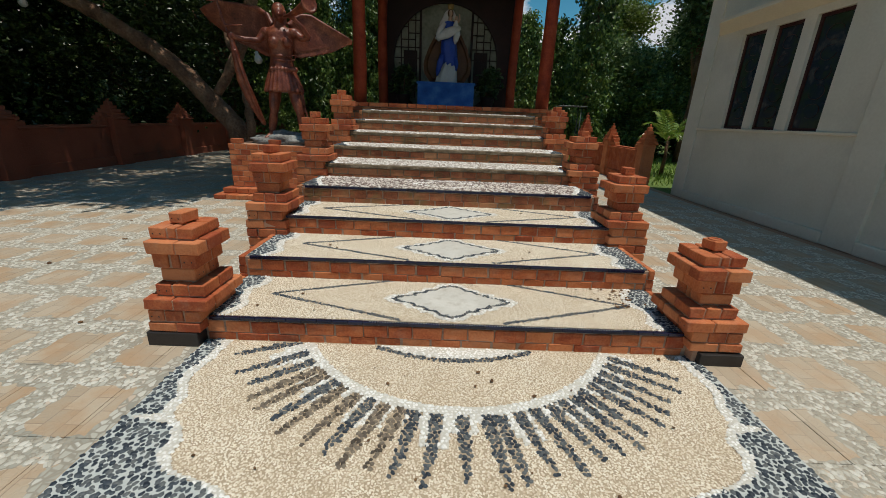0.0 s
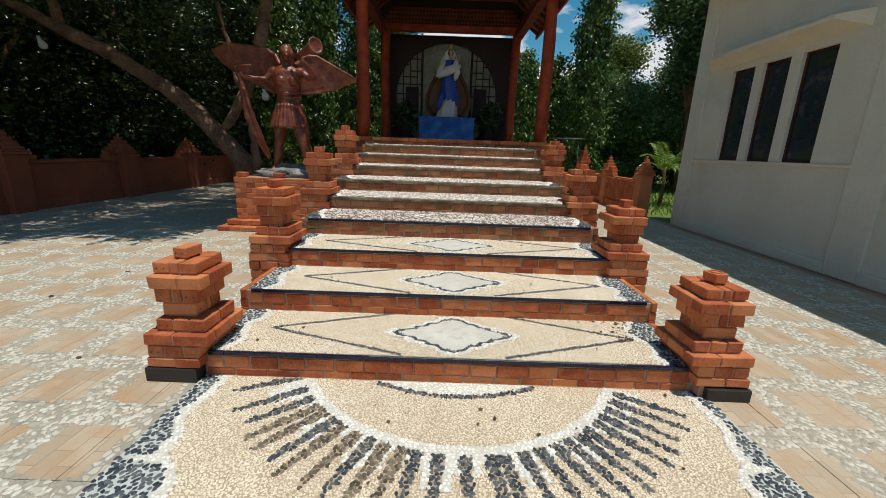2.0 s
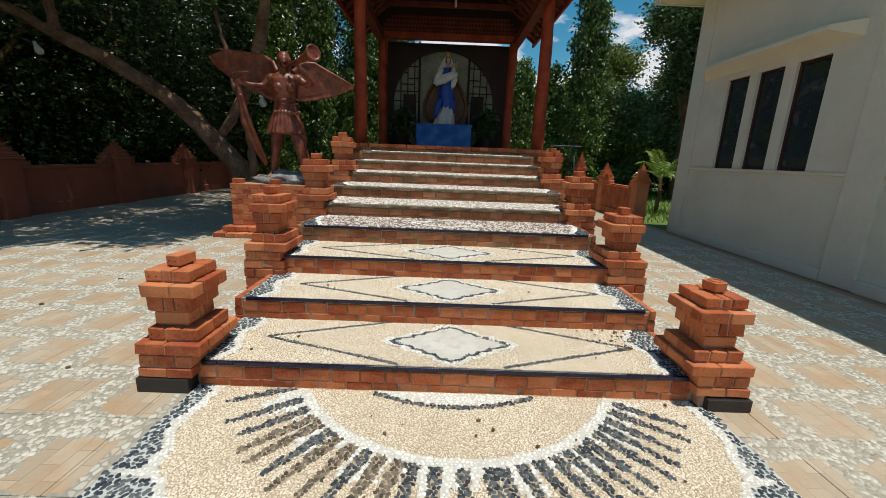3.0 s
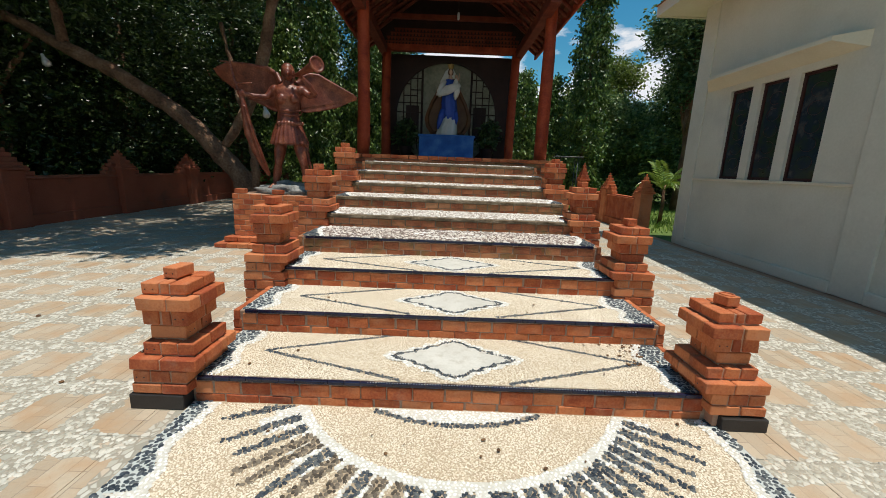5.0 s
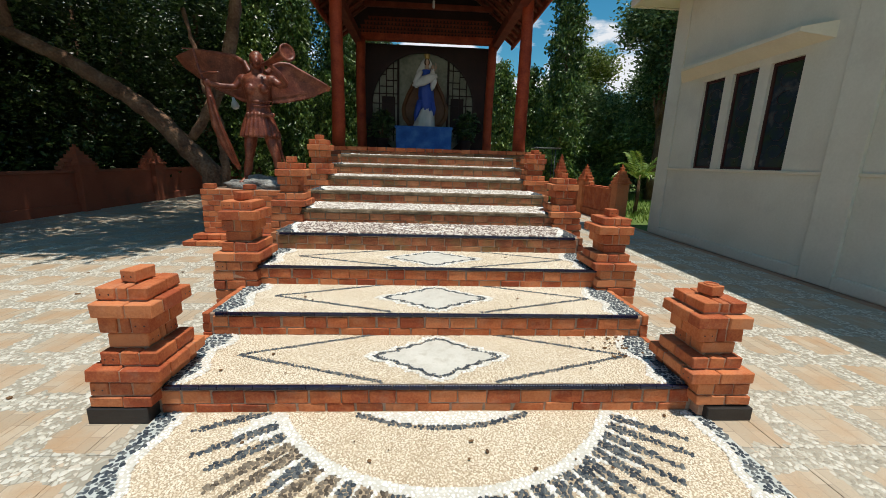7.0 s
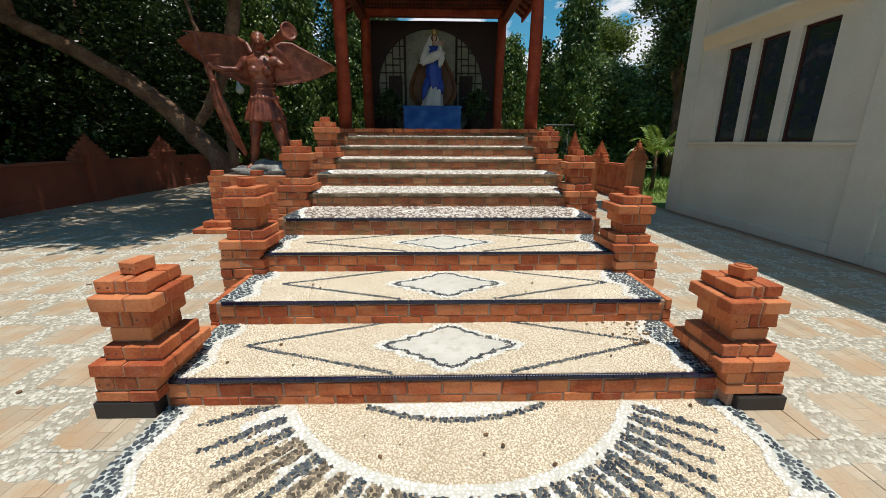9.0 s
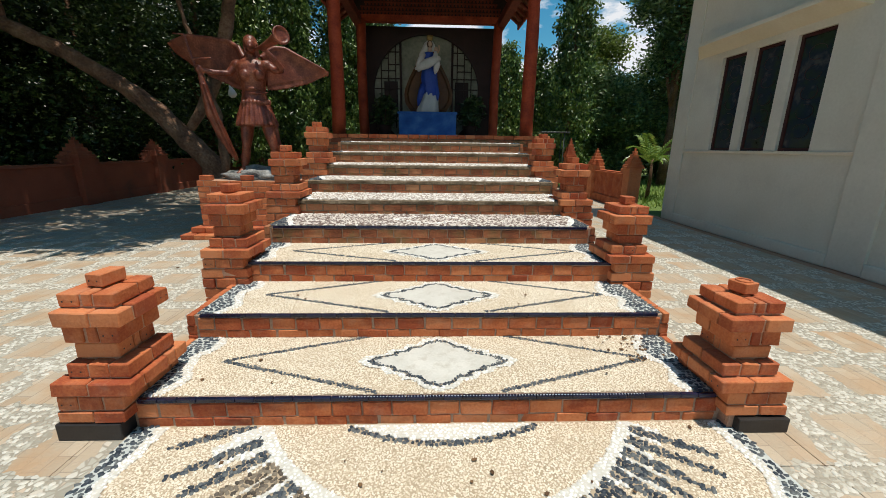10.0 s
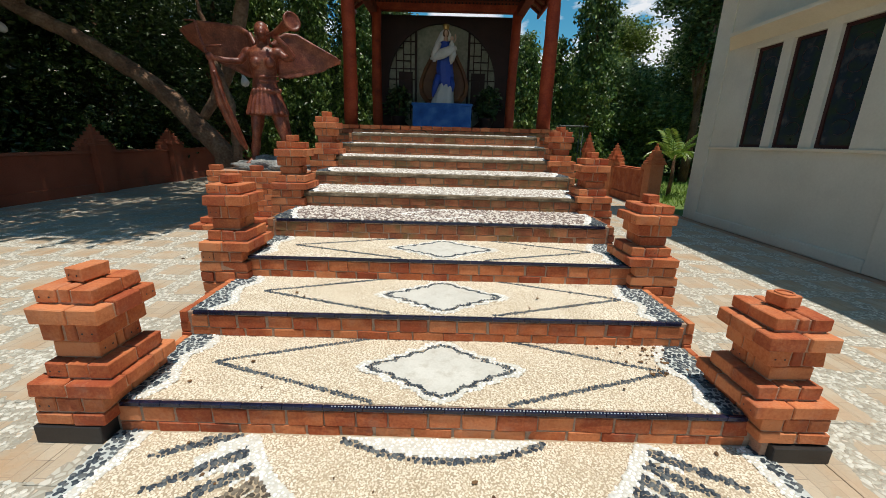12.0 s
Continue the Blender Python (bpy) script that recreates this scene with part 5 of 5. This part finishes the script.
def tree(x, y, trunk, limbs, crowns, n_clump, per, size, spread, mat, seed, label, droop=0.0):
    t = thing("tree", label, "tree", (x, y, 0), "")
    bm = bmesh.new()
    for pts, rad in [trunk] + limbs:
        fine, thin = [], []
        for a, b, ra, rb in zip(pts, pts[1:], rad, rad[1:]):
            n = max(1, int((Vector(b) - Vector(a)).length / 0.16)) if y < 10 else 2
            for q in range(n):
                fine.append(Vector(a).lerp(Vector(b), q / n))
                thin.append(ra + (rb - ra) * q / n)
        fine.append(Vector(pts[-1]))
        thin.append(rad[-1])
        tube(bm, fine, thin, 14 if y < 10 else 8)
    for v in bm.verts:
        k = v.co * 5.0
        v.co += noise.noise_vector(k) * 0.045 + noise.noise_vector(k * 3) * 0.014
    part("trunk", bm, BARK, t)
    leaf_mesh("crown", crowns, n_clump, per, size, spread, mat, t, seed, droop)
    return t


def plain_tree(x, y, h, r, seed, mat=None, low=0.2, n_clump=90, per=42, size=0.20, label="broad dark green leafy tree behind the wall"):
    g = random.Random(seed)
    crowns = []
    for i in range(5):
        a = g.uniform(0, 6.3)
        z = low * h + r * 0.5 + (h * (1 - low) - r) * i / 4
        q = r * (0.75 + 0.35 * math.sin(math.pi * (i + 0.7) / 5))
        crowns.append((0.4 * r * math.cos(a), 0.4 * r * math.sin(a), z, q, q, q * 0.72))
    trunk = ([(0, 0, -0.05), (0.1, 0, h * 0.25), (-0.05, 0.1, h * 0.5), (0.05, 0, h * 0.85)], [0.06 * r + 0.10, 0.05 * r + 0.08, 0.12, 0.04])
    limbs = [([(0, 0, h * 0.3), (0.5 * r * math.cos(a), 0.5 * r * math.sin(a), h * 0.55)], [0.08, 0.03]) for a in (0.5, 2.4, 4.4)]
    return tree(x, y, trunk, limbs, crowns, n_clump, per, size, 0.30 * (size / 0.25) ** 0.5, mat or LEAF, seed, label)


def column_tree(x, y, h, r, seed, mat=None):
    n = int(h / 0.55)
    crowns = [(0, 0, 0.9 + i * 0.55, r * (1 - 0.75 * (i / n) ** 2.2), r * (1 - 0.75 * (i / n) ** 2.2), 0.5) for i in range(n)]
    trunk = ([(0, 0, -0.05), (0, 0, h * 0.95)], [0.13, 0.03])
    return tree(x, y, trunk, [], crowns, 30, 36, 0.14, 0.115, mat or LEAF_BRIGHT, seed, "tall narrow evergreen tree with drooping leaves", 1.3)


# the leaning tree over the yard, its canopy throwing the dappled shade
lean = ([(-0.05, 0, -0.05), (-0.12, 0, 0.7), (-0.23, 0, 1.05), (-0.55, 0, 1.4), (-1.17, 0, 2.12), (-1.78, -0.05, 2.62), (-3.02, -0.1, 3.38), (-4.24, -0.1, 3.94), (-4.9, -0.1, 4.28), (-6.5, -0.3, 5.0)],
        [0.32, 0.26, 0.24, 0.22, 0.195, 0.175, 0.15, 0.135, 0.12, 0.08])
upright = ([(-0.65, 0.1, 1.8), (-0.2, 0.3, 2.6), (0.1, 0.4, 3.3), (0.35, 0.4, 4.2), (0.6, 0.3, 5.2), (1.2, -0.3, 6.6)], [0.10, 0.14, 0.15, 0.13, 0.11, 0.05])
second = ([(0.35, -0.6, -0.05), (0.35, -0.5, 1.2), (0.2, -0.3, 2.2), (-0.2, 0, 3.0), (-0.6, 0.2, 4.6)], [0.10, 0.09, 0.08, 0.06, 0.04])
branch = ([(-4.1, -0.1, 3.9), (-4.12, -0.1, 4.4), (-4.15, -0.2, 4.9), (-3.9, -1.0, 6.2)], [0.12, 0.10, 0.09, 0.05])
tx, ty = -4.85, 7.6
slope = (SUN.x / SUN.z, SUN.y / SUN.z)
canopy = []
for gx, gy, z, r in ((-5.2, 4.7, 6.3, 1.15), (-6.9, 4.3, 6.6, 1.35), (-8.8, 4.0, 6.6, 1.35), (-5.0, 6.4, 6.8, 1.3), (-7.0, 6.8, 6.8, 1.6), (-9.2, 6.5, 6.9, 1.6),
                    (-5.0, 8.6, 7.0, 1.4), (-7.2, 9.3, 7.0, 1.7), (-9.6, 9.4, 7.0, 1.7), (-6.0, 11.6, 7.0, 1.7), (-8.5, 12.0, 7.0, 1.7), (-4.7, 5.6, 6.4, 0.6), (-8.4, 5.3, 7.3, 1.1), (-8.5, 8.0, 7.4, 1.2), (-8.4, 2.7, 7.0, 0.9)):
    canopy.append((gx + slope[0] * z - tx, gy + slope[1] * z - ty, z, r, r, 0.75))
tree(tx, ty, lean, [upright, second, branch], canopy, 74, 34, 0.19, 0.20, LEAF, 41, "large leaning tree with grey bark over the paved yard")

g = random.Random(12)
for i, (x, y, h, r) in enumerate(((-12.2, 4.5, 8, 2.6), (-12.0, 8.5, 9, 2.6), (-11.6, 12.5, 9, 2.6), (-9.3, 15.6, 9, 2.5), (-6.3, 16.8, 9.5, 2.5), (-12.5, 0.5, 8, 2.6),
                                 (-3.2, 18.5, 7.5, 1.8), (-0.8, 20.5, 4.2, 1.6), (2.6, 20.5, 4.0, 1.5), (-17, 4, 12, 3.6), (-16.5, 10, 12, 3.6), (-15, 16, 12.5, 3.6), (-14, 21, 14, 4.2), (-9.5, 22, 13, 3.6))):
    plain_tree(x, y, h, r, 50 + i, low=0.02, n_clump=100, per=36 if x > -14 else 26, size=0.17 if x > -14 else 0.40)
for i, (x, y, h, r, m) in enumerate(((-6.4, 13.6, 9.5, 0.85, 0), (-5.0, 14.0, 10, 0.8, 0), (-3.4, 14.2, 9.5, 0.75, 0), (-2.3, 14.6, 9, 0.6, 0),
                                    (2.95, 14.0, 4.6, 0.62, 0), (5.4, 14.0, 10.5, 0.82, 0), (4.2, 14.6, 4.5, 0.7, 0))):
    column_tree(x, y, h, r, 80 + i)
for i, (x, y, h, r, low) in enumerate(((8.6, 17.5, 4.6, 1.7, 0.02), (12.3, 18.5, 6.2, 2.0, 0.02), (15.6, 19, 11.5, 2.6, 0.0), (10.0, 15.0, 10.5, 1.35, 0.42), (10.4, 21, 5.6, 1.8, 0.0), (6.7, 17.5, 5.0, 1.0, 0.05), (17, 15, 10, 3, 0))):
    plain_tree(x, y, h, r, 120 + i, low=low, n_clump=120, per=60, size=0.16, mat=LEAF_MID, label="broad green leafy tree at the edge of the lawn")
plain_tree(7.9, 19.0, 7.0, 1.5, 140, low=0.1, n_clump=110, per=50, size=0.16, mat=LEAF_YELLOW, label="yellow-green leafy tree at the edge of the lawn")
for i in range(16):
    a = radians(-12 + i * 13.5)
    d = 38 + 5 * math.sin(3 * i)
    plain_tree(d * math.cos(a), d * math.sin(a), 9 if not 3 <= i <= 6 else 6.3, 5.0 if not 3 <= i <= 6 else 3.6, 160 + i, low=0.0, n_clump=70, per=15, size=0.8, label="distant dark green leafy tree")

# small palm beside the building
palm = thing("palm", "small young palm with yellow-green fronds", "palm tree", (6.95, 10.5, -0.05))
bm = bmesh.new()
tube(bm, [(0, 0, 0), (0.03, 0, 0.6), (0, 0, 1.25)], [0.07, 0.05, 0.04], 8)
part("trunk", bm, BARK, palm)
for q in range(9):
    a = q * 0.72 + 0.3
    up = 0.85 + 0.32 * (q % 3)
    bm = bmesh.new()
    pts = []
    for i in range(9):
        f = i / 8
        pts.append(Vector((0.74 * f * math.cos(a), 0.74 * f * math.sin(a), 1.05 + up * f * 1.15 - 0.80 * f * f)))
    tube(bm, pts, [0.014 * (1 - 0.8 * i / 8) for i in range(9)], 5)
    across = Vector((-math.sin(a), math.cos(a), 0))
    for i in range(1, 9):
        for h in (0, 0.5):
            if i + h > 8.4:
                continue
            c = pts[i].lerp(pts[min(i + 1, 8)], h)
            along = (pts[i] - pts[i - 1]).normalized()
            for s_ in (-1, 1):
                tip = c + across * s_ * 0.30 * (1.1 - i / 10) + along * 0.16 + Vector((0, 0, -0.05))
                m_ = c.lerp(tip, 0.5) + Vector((0, 0, 0.02))
                vs = [bm.verts.new(w) for w in (c, m_ + along * 0.036, tip, m_ - along * 0.036)]
                bm.faces.new(vs)
    part("frond", bm, LEAF_PALM, palm)

# lawn blades and low plants beyond the boundary wall
gr = np.random.default_rng(5)
n = 9000
px, py = gr.uniform(5.3, 13, n), gr.uniform(8.3, 20, n)
hh = gr.uniform(0.02, 0.11, n)
a = gr.uniform(0, 6.3, n)
vs = np.stack((np.stack((px - 0.02 * np.cos(a), py - 0.02 * np.sin(a), np.full(n, -0.05)), 1), np.stack((px + 0.02 * np.cos(a), py + 0.02 * np.sin(a), np.full(n, -0.05)), 1),
               np.stack((px + gr.uniform(-0.06, 0.06, n), py + gr.uniform(-0.06, 0.06, n), hh), 1)), 1).reshape(-1, 3)
me = bpy.data.meshes.new("grass")
me.from_pydata(vs.tolist(), [], (np.arange(n)[:, None] * 3 + np.array((0, 1, 2))).tolist())
tagged(link("grass", me, BLADE), "sunlit green grass beyond the boundary wall", "grass", kind="stuff")

# raised pebbles in the bands between the paving patches, over the part of the yard beside the stairs
def band_class(p):
    x, y = p[:, 0], p[:, 1]
    fx = np.abs((x - 2.305) / TILE - np.round((x - 2.305) / TILE))
    fy = np.abs((y + 0.135) / TILE - np.round((y + 0.135) / TILE))
    c = np.where((fx > 0.355) | (fy > 0.355), 0, -1)
    c[(np.abs(x) < 1.66) & (y > -1.78)] = -1
    c[(np.abs(x) < 1.94) & (y > -0.14) & (y < 0.40)] = -1
    c[(np.abs(x) < 1.92) & (y > 1.2)] = -1
    c[(x < -1.7) & (y > 4.15)] = -1
    return c


BAND_PEBBLE = surface("pale_band_pebble", [(0.35, 0.315, 0.25), (0.44, 0.41, 0.335), (0.51, 0.48, 0.40), (0.63, 0.60, 0.52)], 0.6, 9, 50, 0.15, 0.002, spread=0.7, island=True)
q = grid_points(-6.2, 4.9, -1.3, 5.2, 0.034, 77)
q = q[band_class(q) == 0]
pebbles("pebbles", q, 0.0165, 0.0045, -0.0005, BAND_PEBBLE, paving, 78, 0.5, "pale rounded band pebbles", 0.06)

# fallen leaves and crumbs of bark
litter = random.Random(31)
for i in range(86):
    if i >= 46:
        x, y, z = 1.3 + litter.gauss(0, 0.10), 0.52 + litter.gauss(0, 0.11), STEP_H + 0.006
        x, y = min(x, 1.55), min(y, 0.66)
    elif i < 26:
        x, y, z = litter.uniform(-1.2, 1.4), litter.uniform(-1.3, -0.03), 0.014
    elif i < 38:
        k = litter.choice((1, 1, 2, 2, 3))
        x, y, z = litter.choice((-1, 1)) * litter.uniform(0.5, 1.35), (k - 1) * TREAD + litter.uniform(0.08, 0.62), k * STEP_H + 0.008
    else:
        x, y, z = litter.uniform(-4.4, -2.2), litter.uniform(-0.4, 3.2), 0.008
    bm = bmesh.new()
    w = litter.uniform(0.005, 0.014) * (1.9 if 38 <= i < 46 else 1)
    bmesh.ops.create_icosphere(bm, subdivisions=1, radius=w)
    for v in bm.verts:
        v.co = Vector((v.co.x * litter.uniform(0.8, 1.5), v.co.y * litter.uniform(0.6, 1.1), v.co.z * 0.42 + litter.uniform(-0.002, 0.002)))
    ob = part("dry_leaf", bm, DRY_LEAF)
    ob.location, ob.rotation_euler = (x, y, z), (0, 0, litter.uniform(0, 6))
    tagged(ob, "curled brown dry leaf fallen on the paving", "leaf", "fallen leaves")

# dark leafy plants in pots beside the altar
for x, y in ((-1.25, 9.35), (1.08, 9.35)):
    p = thing("potted_plant", "dark leafy potted plant standing beside the altar in shade", "plant", (x, y, PLATFORM))
    bm = bmesh.new()
    tube(bm, [(0, 0, -0.01), (0, 0, 0.02), (0, 0, 0.3), (0, 0, 0.34)], [0.12, 0.13, 0.19, 0.20], 16)
    part("pot", bm, TIMBER_DARK, p)
    bm = bmesh.new()
    for a in range(5):
        tube(bm, [(0, 0, 0.3), (0.1 * math.cos(a * 1.26), 0.1 * math.sin(a * 1.26), 0.6), (0.25 * math.cos(a * 1.26), 0.15 * math.sin(a * 1.26), 0.9)], [0.02, 0.014, 0.006], 6)
    part("stems", bm, BARK, p)
    leaf_mesh("leaves", [(0, 0, 0.56, 0.34, 0.20, 0.30), (0.05, 0, 0.82, 0.24, 0.16, 0.22)], 34, 12, 0.12, 0.06, LEAF, p, int(900 + x * 10))

stand = thing("metal_stand", "thin grey metal stand beside the pavilion platform", "stand", (4.12, 11.6, -0.05))
part("top", bevelled(-0.47, 0.47, -0.22, 0.22, 2.03, 2.06, 0.006, 1), METAL, stand)
for lx in (-0.3, 0.3):
    for ly in (-0.16, 0.16):
        bm = bmesh.new()
        tube(bm, [(lx, ly, 0), (lx, ly, 2.04)], [0.014, 0.014], 8)
        part("leg", bm, METAL, stand)



def bulb_lamp(label, hook, top, drop):
    """A pear-shaped bulb on a short wire."""
    lamp = thing("hanging_lamp", label, "lamp", hook)
    bm = bmesh.new()
    tube(bm, [(0, 0, 0), top], [0.007, 0.007], 6)
    part("wire", bm, TIMBER_DARK, lamp)
    bm = bmesh.new()
    top, drop = Vector(top), Vector(drop)
    tube(bm, [top.lerp(drop, f) for f in (-0.05, 0.2, 0.45, 0.7, 0.9, 1.0)], [0.03, 0.035, 0.065, 0.085, 0.06, 0.01], 12)
    part("bulb", bm, ROBE_WHITE, lamp, "white pear-shaped bulb")


bulb_lamp("white bulb lamp hanging in the shade of the leaning tree", (-9.33, 7.35, 3.98), (0.01, 0, -0.34), (0.12, 0, -0.60))
bulb_lamp("white bulb lamp fixed to the tree stem behind the statue", (-4.22, 7.10, 2.74), (0.05, -0.08, -0.10), (0.12, -0.15, -0.33))

# a row of small white beads along the first nosing
bm = bmesh.new()
for i in range(100):
    x = -0.50 + i * 0.0165
    box(bm, x - 0.0032, x + 0.0032, 0.003, 0.009, STEP_H + 0.002, STEP_H + 0.0042)
first_step = [o for o in stairs.children if o.name == "step"][0]
ob = part("bead_row", bm, GROUT, first_step, "row of small white beads")
tagged(ob, kind="stuff")
